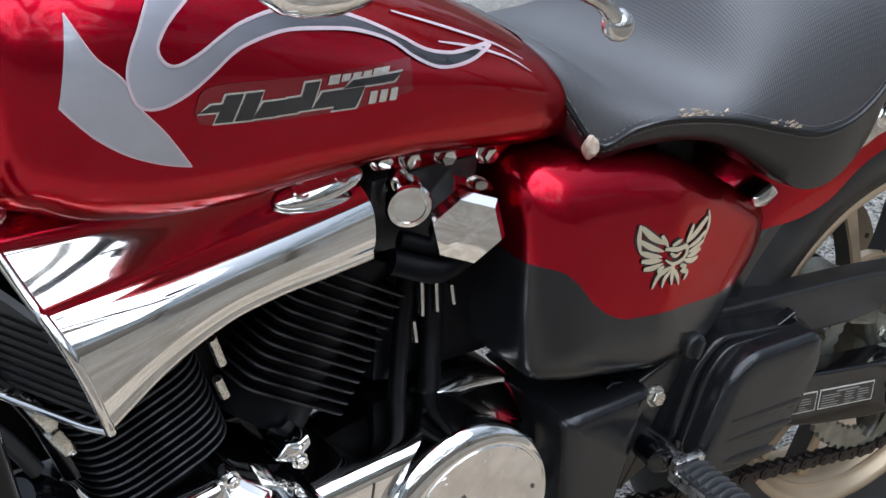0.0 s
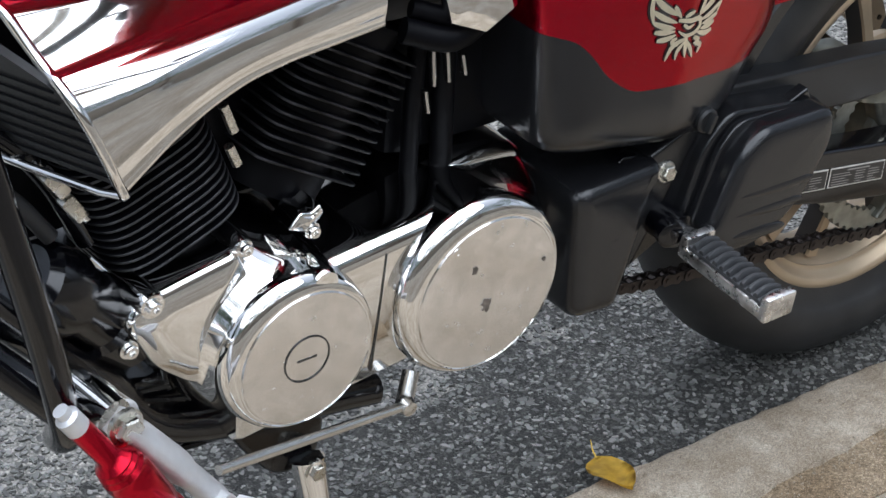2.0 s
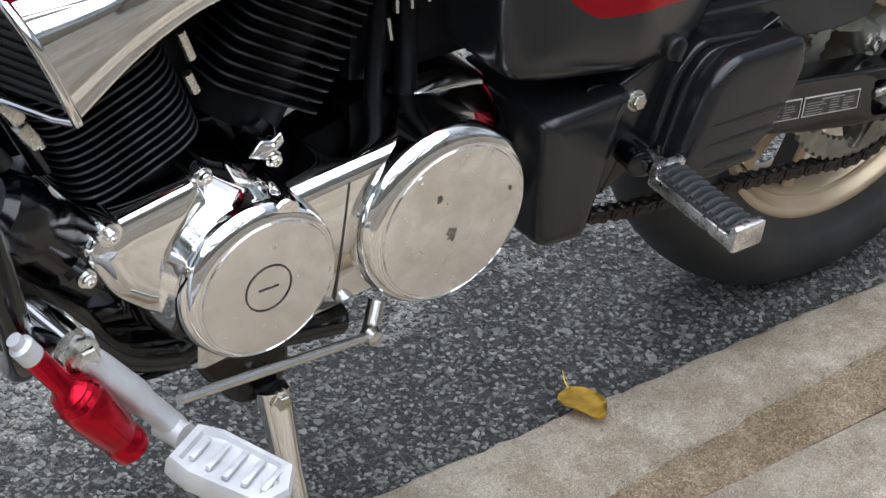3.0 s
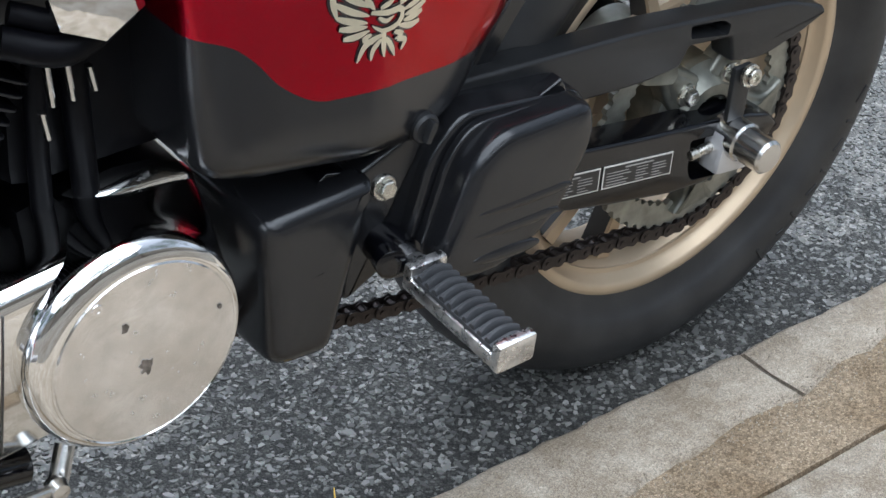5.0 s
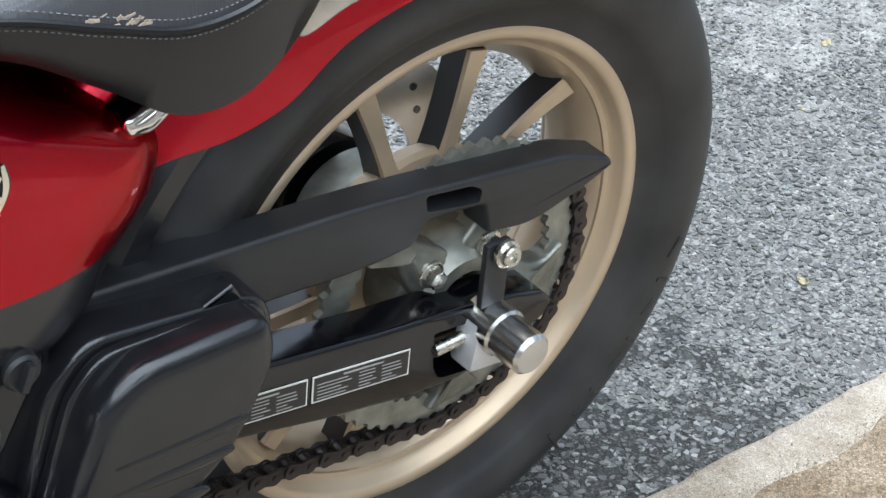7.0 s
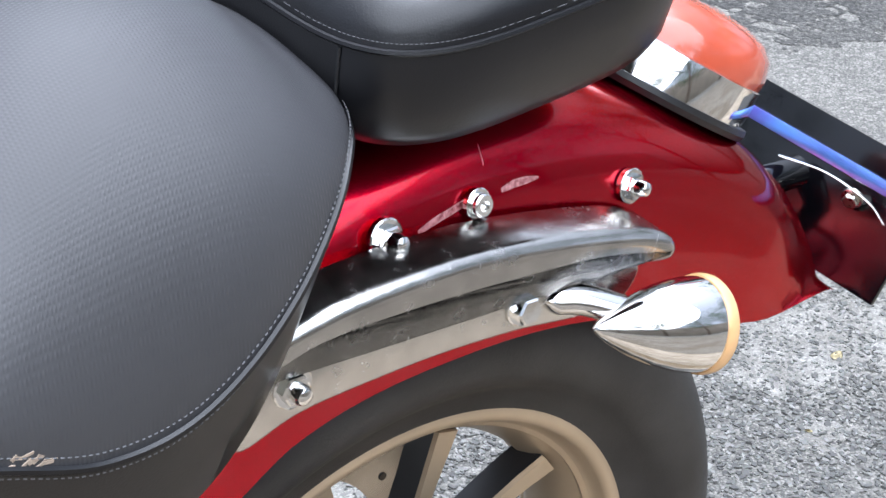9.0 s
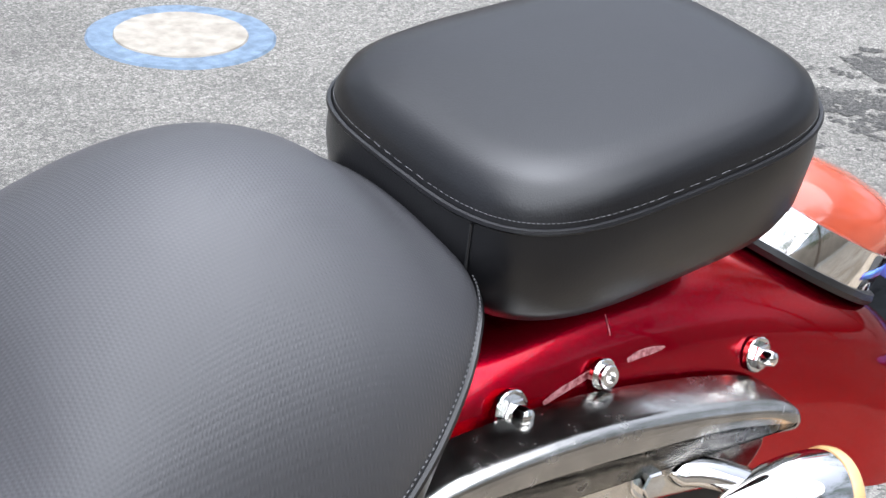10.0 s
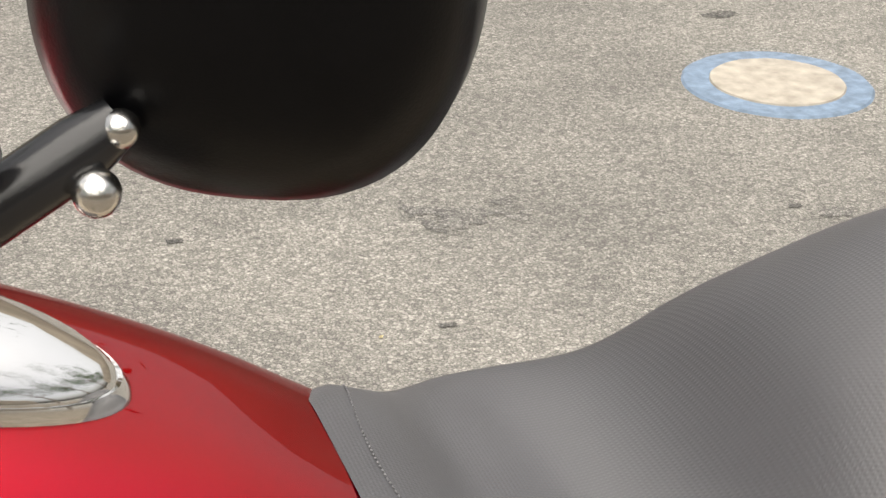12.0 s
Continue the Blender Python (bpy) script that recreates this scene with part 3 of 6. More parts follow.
def seat_half(x):
    w, zt, zs, zb = lerp_table(SEAT, x)
    side = [(w * 0.80, zb), (w * 0.93, zb + 0.004), (w * 0.975, zb + (zs - zb) * 0.5), (w, zs)]
    n = 18
    top = []
    for k in range(1, n + 1):
        v = math.cos(k / n * math.pi / 2)
        top.append((w * v, zs + (zt - zs) * seat_crown(v, x)))
    return side, top


def seat_part(x0, x1, n, which):
    rows = []
    for i in range(n + 1):
        u = i / n
        x = x0 + (x1 - x0) * (1 - (1 - u) ** 1.5)
        side, top = seat_half(x)
        if which == "skirt":
            row = [(x, -y, z) for y, z in side] + [(x, y, z) for y, z in reversed(side)]
        else:
            row = [(x, -side[-1][0], side[-1][1])] + [(x, -y, z) for y, z in top] + [(x, y, z) for y, z in reversed(top[:-1])] + [(x, side[-1][0], side[-1][1])]
        rows.append(row)
    return rows


rider_seat = new("rider_seat")
rider_seat.parent = bike
tagged(rider_seat, "black woven vinyl rider seat with scuffed seam")
bm = bmesh.new()
skin(bm, seat_part(-0.548, -0.085, 70, "top"), False)
part("cushion", bm, WOVEN, rider_seat, "black woven vinyl top", 60)
bm = bmesh.new()
skin(bm, seat_part(-0.548, -0.085, 70, "skirt"), True)
part("skirt", bm, VINYL, rider_seat, "smooth black vinyl side skirt", 60)


def seam_points(off=0.001, dz=0.0, n=90):
    out = []
    for i in range(n + 1):
        x = -0.540 + (0.454) * (1 - (1 - i / n) ** 1.5)
        w, zt, zs, zb = lerp_table(SEAT, x)
        out.append((x, -(w + off), zs + dz))
    return out


bm = bmesh.new()
tube(bm, seam_points(), 0.0022, 6)
part("piping", bm, VINYL, rider_seat)
bm = bmesh.new()
for dz in (-0.005, 0.006):
    pts = seam_points(0.0004 if dz < 0 else -0.0002, dz, 300)
    for i in range(0, len(pts) - 1, 2):
        tube(bm, [pts[i], pts[i + 1]], 0.00045, 4)
part("stitching", bm, THREAD, rider_seat, "pale stitching along the seam")

# stitched seam across the nose of the seat
bm = bmesh.new()
nose = []
for i in range(121):
    v = 1 - i / 60
    x = -0.514 - 0.016 * (1 - v * v)
    w, zt, zs, zb = lerp_table(SEAT, x)
    nose.append((x, -w * v * 0.995, zs + (zt - zs) * seat_crown(v, x) + 0.0006))
for i in range(0, 120, 2):
    tube(bm, [nose[i], nose[i + 1]], 0.0005, 4)
part("nose_stitching", bm, THREAD, rider_seat, "pale stitching across the seat nose")
rng = random.Random(11)
for x0, x1, count in ((-0.440, -0.392, 26), (-0.345, -0.305, 15)):
    bm = bmesh.new()
    for k in range(count):
        x = rng.uniform(x0, x1)
        w, zt, zs, zb = lerp_table(SEAT, x)
        z = zs + rng.uniform(0.0015, 0.0075)
        l, h = rng.uniform(0.002, 0.007), rng.uniform(0.0006, 0.002)
        box(bm, (x, -(w - 0.2 * (z - zs)) - 0.0004, z), (l, 0.0012, h), Matrix.Rotation(rng.uniform(-0.7, 0.7), 4, "Y"))
    part("worn_patch", bm, FOAM, rider_seat, "scuffed seam showing pale backing")
bm = bmesh.new()
bmesh.ops.create_icosphere(bm, subdivisions=3, radius=0.0085, matrix=Matrix.Translation((-0.517, -0.109, 0.668)) @ Matrix.Diagonal((0.9, 0.7, 1.3, 1)))
for v in bm.verts:
    v.co += v.normal * 0.0025 * noise.noise(v.co * 160)
part("torn_corner", bm, FOAM, rider_seat, "torn seat corner showing foam")
# --- pillion seat
pillion = new("pillion_seat")
pillion.parent = bike
tagged(pillion, "thick black vinyl pillion pad above the rear fender")
PX, PL, PW = 0.0205, 0.1245, 0.107
PZ = 0.024


def pillion_ring(s, z, tilt=0.10):
    out = []
    for k in range(64):
        a = 2 * math.pi * k / 64
        c, q = math.cos(a), math.sin(a)
        x = PL * s * math.copysign(abs(c) ** 0.56, c)
        y = PW * s * math.copysign(abs(q) ** 0.56, q) * (1 - 0.06 * x / PL)
        out.append((PX + x, y + 0.004, z + PZ + tilt * x))
    return out


bm = bmesh.new()
skin(bm, [pillion_ring(s, z) for s, z in ((0.86, 0.711), (0.93, 0.714), (0.965, 0.722), (0.985, 0.736), (1.003, 0.751), (1.0, 0.768), (0.992, 0.772))])
part("side_band", bm, VINYL, pillion, "", 50)
bm = bmesh.new()
skin(bm, [pillion_ring(s, z) for s, z in ((0.992, 0.772), (0.975, 0.780), (0.94, 0.788), (0.86, 0.794), (0.70, 0.7965), (0.45, 0.798), (0.25, 0.7985), (0.05, 0.799))])
part("cushion", bm, VINYL, pillion, "smooth black vinyl top", 50)
bm = bmesh.new()
tube(bm, [Vector(p) for p in pillion_ring(1.0, 0.7715)] + [Vector(pillion_ring(1.0, 0.7715)[0])], 0.0018, 6)
part("piping", bm, VINYL, pillion)

bm = bmesh.new()
tube(bm, [Vector(pillion_ring(1.003, 0.734)[36]), Vector(pillion_ring(1.006, 0.752)[36]), Vector(pillion_ring(1.004, 0.769)[36])], 0.0009, 6)
part("side_seam", bm, MATT_BLACK, pillion)
top_seam = [Vector(p) for p in pillion_ring(0.985, 0.7755)]
bm = bmesh.new()
for i in range(64):
    a, b = top_seam[i], top_seam[(i + 1) % 64]
    for q in range(3):
        tube(bm, [a.lerp(b, q / 3), a.lerp(b, q / 3 + 0.2)], 0.00022, 4)
part("stitching", bm, THREAD, pillion)

# --- rear fender: angle in degrees, inner radius of the lip, crown radius, half width
FEND = [(30.0, 0.405, 0.415, 0.068), (33, 0.393, 0.417, 0.077), (37.5, 0.348, 0.418, 0.080), (43, 0.322, 0.419, 0.082), (52, 0.300, 0.418, 0.082), (66, 0.286, 0.416, 0.082), (90, 0.274, 0.412, 0.082),
        (115, 0.281, 0.408, 0.082), (129, 0.282, 0.405, 0.082), (135, 0.301, 0.404, 0.082), (141, 0.337, 0.404, 0.081), (150, 0.372, 0.404, 0.080), (168, 0.388, 0.400, 0.080)]


def fender_row(d):
    rb, rt, w = lerp_table(FEND, d)
    prof = []
    for t in (0.0, 0.0025):
        side = [(-(w - t), rb)]
        for k in range(17):
            a = math.pi - math.pi * k / 16
            c, s = math.cos(a), math.sin(a)
            side.append(((w - t) * math.copysign(abs(c) ** 0.6, c), max(rt - t - 0.085 + 0.085 * abs(s) ** 0.8, rb + 0.001)))
        side.append((w - t, rb))
        prof += side if t == 0 else side[::-1]
    a = radians(d)
    return [(math.cos(a) * r, y, 0.30 + math.sin(a) * r) for y, r in prof]


bm = bmesh.new()
skin(bm, [fender_row(30.0 + 138.0 * i / 80) for i in range(81)], True, True)
rear_fender = part("rear_fender", bm, RED, bike, "glossy red rear fender with scratches", 50)

for p, r, kind in (((-0.070, -0.079, 0.669), 0.009, "dome"), ((-0.007, -0.079, 0.674), 0.007, "socket"), ((0.112, -0.080, 0.655), 0.008, "dome")):
    bolt("fender_bolt", p, (0.1, -1, 0.25), r, rear_fender, CHROME, kind, r * 0.9)

bolt("fender_bolt", (-0.090, -0.058, 0.738), (0.1, -1, 0.3), 0.0042, rear_fender, CHROME, "dome", 0.006)
fender_bm = bmesh.new()
fender_bm.from_mesh(rear_fender.data)
fender_bvh = BVHTree.FromBMesh(fender_bm)


def on_fender(x, z, off=0.0006):
    hit, nor, _, _ = fender_bvh.ray_cast(Vector((x, -0.6, z)), Vector((0, 1, 0)))
    return (hit or Vector((x, -0.08, z))) + Vector((0, -off, 0))


for w, c in ((0.0040, [(-0.046, 0.6655), (-0.030, 0.6705), (-0.010, 0.6745)]), (0.0012, [(-0.040, 0.668), (-0.020, 0.6745), (-0.008, 0.677)]),
             (0.0045, [(0.013, 0.6755), (0.024, 0.677), (0.041, 0.6765)]), (0.0010, [(-0.022, 0.661), (-0.012, 0.662), (-0.004, 0.665)]), (0.0007, [(0.004, 0.690), (0.005, 0.696), (0.0055, 0.699)])):
    stripe("scratch", c, w, SCUFF, rear_fender, 0.0004, 16, "pale scuff in the paint", on_fender, True)

# chrome strut beside the fender
strut = new("fender_strut")
strut.parent = bike
tagged(strut, "dull chrome fender strut with surface wear")
bm = bmesh.new()
plate(bm, [(-0.185, 0.648), (-0.13, 0.665), (-0.05, 0.670), (0.017, 0.664), (0.084, 0.651), (0.114, 0.639), (0.121, 0.628), (0.109, 0.622), (0.06, 0.634),
           (0.0, 0.639), (-0.07, 0.642), (-0.137, 0.640), (-0.185, 0.626)], -0.084, -0.1200, 0.009, 0.0, 6)
part("bar", bm, STRUT_STEEL, strut)
bm = bmesh.new()
plate(bm, [(-0.185, 0.630), (-0.146, 0.642), (-0.108, 0.648), (-0.07, 0.650), (0.0, 0.647), (0.05, 0.643), (0.082, 0.634), (0.092, 0.622), (0.080, 0.605), (0.05, 0.603),
           (0.0, 0.609), (-0.06, 0.611), (-0.12, 0.608), (-0.15, 0.604), (-0.185, 0.594)], -0.088, -0.1170, 0.003, 0, 5)
part("lower_flange", bm, STRUT_STEEL, strut)
bolt("strut_bolt", (0.001, -0.117, 0.626), (0, -1, 0.1), 0.0085, strut, CHROME, "hex", 0.009)
bolt("strut_bolt", (-0.153, -0.117, 0.625), (0, -1, 0.1), 0.009, strut, CHROME, "dome", 0.007)

# rear turn signal
signal = new("turn_signal")
signal.parent = bike
tagged(signal, "chrome bullet turn signal with amber lens")
sa = Vector((0.98, -0.12, -0.20)).normalized()
so = Vector((0.036, -0.140, 0.613))
bm = bmesh.new()
lathe(bm, so, sa, [(0.0004, 0.0000), (0.0045, 0.0043), (0.0096, 0.0127), (0.0162, 0.0260), (0.0221, 0.0408), (0.0262, 0.0562), (0.0280, 0.0689), (0.0284, 0.0759), (0.0284, 0.0787)], 40)
part("body", bm, CHROME, signal, "", 50)
bm = bmesh.new()
lathe(bm, so, sa, [(0.0291, 0.0773), (0.0299, 0.0795), (0.0299, 0.0836), (0.0287, 0.0857), (0.0221, 0.0865)], 40)
part("rim", bm, LENS_AMBER, signal)
bm = bmesh.new()
lathe(bm, so, sa, [(0.0266, 0.0844), (0.0250, 0.0893), (0.0184, 0.0935), (0.0088, 0.0956), (0.0008, 0.0963)], 32)
part("lens", bm, LENS_AMBER, signal)
bm = bmesh.new()
tube(bm, spline([(0.020, -0.112, 0.622), (0.040, -0.120, 0.621), (0.062, -0.132, 0.614), (0.075, -0.142, 0.608)], 5), [0.004, 0.009] + [0.0115] * 13 + [0.008], 14, True, 0.75)
part("stalk", bm, CHROME, signal)

# tail light and plate holder
tail = new("tail_light")
tail.parent = bike
tagged(tail, "red-orange tail light in a chrome housing")
ta = radians(60.5)
tn, tt = Vector((math.cos(ta), 0, math.sin(ta))), Vector((math.sin(ta), 0, -math.cos(ta)))
tc = Vector((0, 0, 0.30)) + tn * 0.412


def tail_ring(a, b, h, shift=0.0):
    a, b, h = a * 0.98, b * 0.90, h * 0.95
    return [tc + tt * (a * math.cos(k) + shift) + Vector((0, b * math.sin(k), 0)) + tn * h for k in [2 * math.pi * i / 40 for i in range(40)]]


bm = bmesh.new()
skin(bm, [tail_ring(0.078, 0.064, 0.0), tail_ring(0.080, 0.066, 0.004), tail_ring(0.079, 0.065, 0.008)])
part("gasket", bm, MATT_BLACK, tail)
bm = bmesh.new()
skin(bm, [tail_ring(0.074, 0.060, 0.006), tail_ring(0.073, 0.059, 0.02, 0.003), tail_ring(0.069, 0.056, 0.034, 0.008), tail_ring(0.064, 0.052, 0.036, 0.008)])
part("housing", bm, CHROME, tail)
bm = bmesh.new()
skin(bm, [tail_ring(0.066, 0.054, 0.033, 0.008), tail_ring(0.066, 0.054, 0.042, 0.011), tail_ring(0.06, 0.049, 0.055, 0.014), tail_ring(0.048, 0.039, 0.064, 0.016), tail_ring(0.028, 0.023, 0.069, 0.017), tail_ring(0.003, 0.003, 0.071, 0.018)])
part("lens", bm, LENS_RED, tail)

plate_holder = new("plate_holder")
plate_holder.parent = bike
tagged(plate_holder, "black rear plate holder with an iridescent blue-purple rim")
rot = Matrix.Rotation(radians(28), 4, "Y")
bm = bmesh.new()
box(bm, (0.377, 0.0, 0.551), (0.004, 0.20, 0.10), rot, 0.0015)
part("panel", bm, GLOSS_BLACK, plate_holder)
bm = bmesh.new()
box(bm, (0.356, 0.0, 0.592), (0.012, 0.21, 0.010), rot, 0.003)
part("rim", bm, PURPLE, plate_holder)
bm = bmesh.new()
tube(bm, [(0.30, 0, 0.55), (0.335, 0, 0.56), (0.37, 0, 0.56)], 0.012, 10)
part("bracket", bm, GLOSS_BLACK, plate_holder)
bm = bmesh.new()
tube(bm, spline([(0.330, -0.012, 0.588), (0.350, -0.040, 0.583), (0.362, -0.070, 0.572), (0.366, -0.085, 0.560)], 6), 0.0010, 6)
part("wire", bm, STEEL, plate_holder)
bolt("plate_bolt", (0.372, -0.05, 0.562), (-0.8, -0.3, -0.3), 0.006, plate_holder, ZINC)

# --- side cover
cover = new("side_cover")
cover.parent = bike
cover.location = (0.019, 0.020, -0.0115)
tagged(cover, "red and black plastic side cover with a winged metal emblem")


COVER_LINE = rounded([(-0.602, 0.670, 0.040), (-0.545, 0.669, 0.06), (-0.450, 0.657, 0.06), (-0.335, 0.590, 0.04), (-0.272, 0.548, 0.030), (-0.280, 0.515, 0.028), (-0.315, 0.490, 0.03), (-0.340, 0.455, 0.03),
                      (-0.392, 0.440, 0.028), (-0.490, 0.457, 0.05), (-0.560, 0.469, 0.03), (-0.596, 0.482, 0.030), (-0.602, 0.56, 0.05)], 0.02, 7)


def cover_shell():
    """The whole side cover: a pillow on the outline, round along its edges, swept in towards the tail."""
    b = bmesh.new()
    xm, zm = -0.462, 0.556
    rings = [[(x, -0.045, z) for x, z in COVER_LINE]]
    for k in range(25):
        u = k / 24
        f = 1 - u * u * 0.34 if u < 0.8 else (1 - 0.2176) * (1 - ((u - 0.8) / 0.2) * 0.97)
        e = max(0.0, (f - 0.66) / 0.34)
        drop = 0.030 * (1 - math.sqrt(max(0.0, 1 - e * e)))
        ring = []
        for x, z in COVER_LINE:
            px, pz = xm + (x - xm) * f, zm + (z - zm) * f
            ring.append((px, -0.163 + drop + 0.05 * (pz - zm) + 0.24 * max(0.0, px + 0.45) + 0.25 * max(0.0, pz - 0.615), pz))
        rings.append(ring)
    skin(b, rings)
    return b


def cover_cutter():
    b = bmesh.new()
    loop = [(v.x, v.y) for v in spline([(-0.24, 0.500, 0), (-0.32, 0.502, 0), (-0.376, 0.506, 0), (-0.433, 0.516, 0), (-0.485, 0.522, 0), (-0.512, 0.528, 0), (-0.540, 0.548, 0),
                                        (-0.563, 0.575, 0), (-0.586, 0.590, 0), (-0.64, 0.597, 0)], 6)] + [(-0.64, 0.75), (-0.24, 0.75)]
    skin(b, [[(x, 0.05, z) for x, z in loop], [(x, -0.25, z) for x, z in loop]])
    return b


upper_panel = part("upper_panel", carve(cover_shell(), cover_cutter(), "INTERSECT"), RED, cover, "glossy red upper panel", 40)
cover_bvh = BVHTree.FromBMesh(cover_shell())


def on_cover(x, z, off=0.001):
    hit, nor, _, _ = cover_bvh.ray_cast(Vector((x, -0.6, z)), Vector((0, 1, 0)))
    return (hit or Vector((x, -0.16, z))) + Vector((0, -off, 0))


def emblem_at(u, v):
    """Emblem sheet coordinates (about 120 by 130) to the cover's side view."""
    return (-0.4541 + 0.000813 * u + 0.000018 * v, 0.5742 + -0.000242 * u + -0.000592 * v)


emblem = new("emblem")
emblem.parent = cover
tagged(emblem, "winged cream and black metal emblem")


def feather(w, *uv):
    pts = [emblem_at(u, v) for u, v in uv]
    stripe("backing", pts, (w + 4.0) * 0.00085, BADGE_BLACK, emblem, 0.0006, 14, "", on_cover, True)
    stripe("feather", pts, w * 0.00085, CREAM_METAL, emblem, 0.0016, 14, "", on_cover, True)


feather(6, (-53, -43), (-54, -20), (-50, 2))
feather(7, (-51, -40), (-35, -26), (-15, -16))
feather(6, (-52, -18), (-35, -9), (-16, -4))
feather(6, (-50, 0), (-35, 4), (-18, 5))
feather(6, (-48, 14), (-33, 13), (-18, 10))
feather(6, (-44, 27), (-30, 23), (-16, 15))
feather(5, (62, -68), (62, -44), (54, -20))
feather(8, (59, -58), (40, -36), (20, -18))
feather(6, (58, -36), (42, -20), (24, -10))
feather(6, (55, -20), (42, -10), (26, -3))
feather(6, (50, -7), (38, 0), (24, 4))
feather(6, (46, 6), (34, 11), (18, 9))
feather(5, (-21, -29), (-15, -20), (-10, -12))
feather(6, (32, -48), (27, -34), (20, -20))
feather(5, (-4, -14), (4, -20), (12, -25))
feather(6, (-14, -8), (4, -9), (22, -13), (20, 4), (0, 15), (-13, 9))
feather(4, (-6, -2), (2, 2), (12, -4))
feather(6, (0, 15), (0, 32), (0, 50))
feather(6, (-2, 20), (-20, 34), (-30, 58))
feather(5, (-3, 26), (-12, 40), (-15, 55))
feather(5, (3, 25), (10, 38), (13, 50))
feather(5, (-14, 20), (-22, 27), (-12, 32))
feather(5, (13, 17), (23, 22), (14, 28))
feather(5, (17, 28), (27, 30), (21, 43))
lower_panel = part("lower_panel", carve(cover_shell(), cover_cutter(), "DIFFERENCE"), SATIN_BLACK, cover, "satin black lower panel", 40)
bm = bmesh.new()
lathe(bm, (-0.405, -0.140, 0.466), (0, -1, 0), [(0.016, 0), (0.016, 0.008), (0.0125, 0.010), (0.012, 0.020), (0.010, 0.022), (0.0, 0.022)], 24)
box(bm, (-0.405, -0.164, 0.466), (0.005, 0.008, 0.018), Matrix.Rotation(radians(20), 4, "Y"), 0.001)
part("knob", bm, MATT_BLACK, cover)

# --- chrome air scoop: place along it, bottom x, bottom z, shoulder z, crease z, inner top z, outer y, inner y
SCOOP = [(0.0, -0.984, 0.568, 0.622, 0.655, 0.694, -0.150, -0.087), (0.2, -0.935, 0.602, 0.640, 0.662, 0.695, -0.147, -0.086), (0.4, -0.884, 0.621, 0.650, 0.668, 0.695, -0.140, -0.084),
         (0.6, -0.838, 0.627, 0.654, 0.672, 0.694, -0.134, -0.081), (0.8, -0.786, 0.626, 0.655, 0.675, 0.692, -0.125, -0.078), (1.0, -0.738, 0.624, 0.654, 0.677, 0.690, -0.115, -0.074)]
scoop = new("air_scoop")
scoop.parent = bike
tagged(scoop, "mirror chrome air scoop with a black grille")


def scoop_row(u):
    """One rib of the scoop: a steep side, a round shoulder, a bead at the crease, a sloping top and an upturned inner flange."""
    xb, zb, z1, z2, zt, yo, yi = lerp_table(SCOOP, u)
    rib = [(yo + 0.006, zb - 0.001), (yo + 0.001, zb - 0.0012), (yo - 0.0015, zb + 0.001), (yo - 0.001, zb + 0.004)]
    for k in range(1, 9):
        v = k / 8
        rib.append((yo - 0.0022 * math.sin(math.pi * v * 0.9), zb + 0.004 + (z1 - zb - 0.004) * v))
    yc = yo + 0.021
    for k in range(1, 13):
        a = math.pi / 2 * k / 12 * 0.66
        f = (1 - math.cos(a)) / (1 - math.cos(math.pi / 2 * 0.66))
        g = math.sin(a) / math.sin(math.pi / 2 * 0.66)
        rib.append((yo + (yc - yo) * f, z1 + (z2 - z1) * g))
    bead = 0.0016 * max(0.0, 1 - 2.5 * u)
    rib += [(yc + 0.0022, z2 + 0.0012 + bead), (yc + 0.005, z2 + 0.0018 + bead * 0.8), (yc + 0.009, z2 + 0.0035)]
    for k in range(1, 9):
        v = k / 8
        rib.append((yc + 0.009 + (yi - yc - 0.009) * v, z2 + 0.0035 + (zt - z2 - 0.0035) * v - 0.0035 * math.sin(math.pi * v)))
    lift = 0.6 * (1 - u) + 0.1
    rib += [(yi + 0.010, zt + 0.0045 * lift), (yi + 0.024, zt + 0.0075 * lift), (yi + 0.036, zt + 0.010 * lift), (yi + 0.046, zt + 0.020 * lift), (yi + 0.060, zt + 0.028 * lift)]
    lean = -0.42 * (1 - u)
    return [(xb + lean * (z - zb), y, z) for y, z in rib]


bm = bmesh.new()
skin(bm, [scoop_row(i / 48) for i in range(49)], False)
bmesh.ops.recalc_face_normals(bm, faces=bm.faces)
bmesh.ops.solidify(bm, geom=bm.faces[:], thickness=0.002)
part("shell", bm, CHROME, scoop, "", 60)
bm = bmesh.new()
lip_line = [Vector(p) for p in scoop_row(0.0)[1:]]
tube(bm, lip_line, 0.0042, 10)
part("front_lip", bm, CHROME, scoop)
bm = bmesh.new()
tube(bm, [(-0.984, -0.148, 0.566), (-0.992, -0.132, 0.563), (-1.007, -0.100, 0.563), (-1.035, -0.04, 0.563)], 0.0034, 10)
part("lower_lip", bm, CHROME, scoop)
bm = bmesh.new()
bmesh.ops.create_uvsphere(bm, u_segments=40, v_segments=20, radius=1.0, matrix=Matrix.Translation((-0.778, -0.0945, 0.6860)) @ Matrix.Rotation(radians(-7), 4, "Y") @ Matrix.Rotation(radians(38), 4, "X") @ Matrix.Diagonal((0.040, 0.013, 0.0075, 1)))
part("end_boss", bm, CHROME, scoop, "", 80)
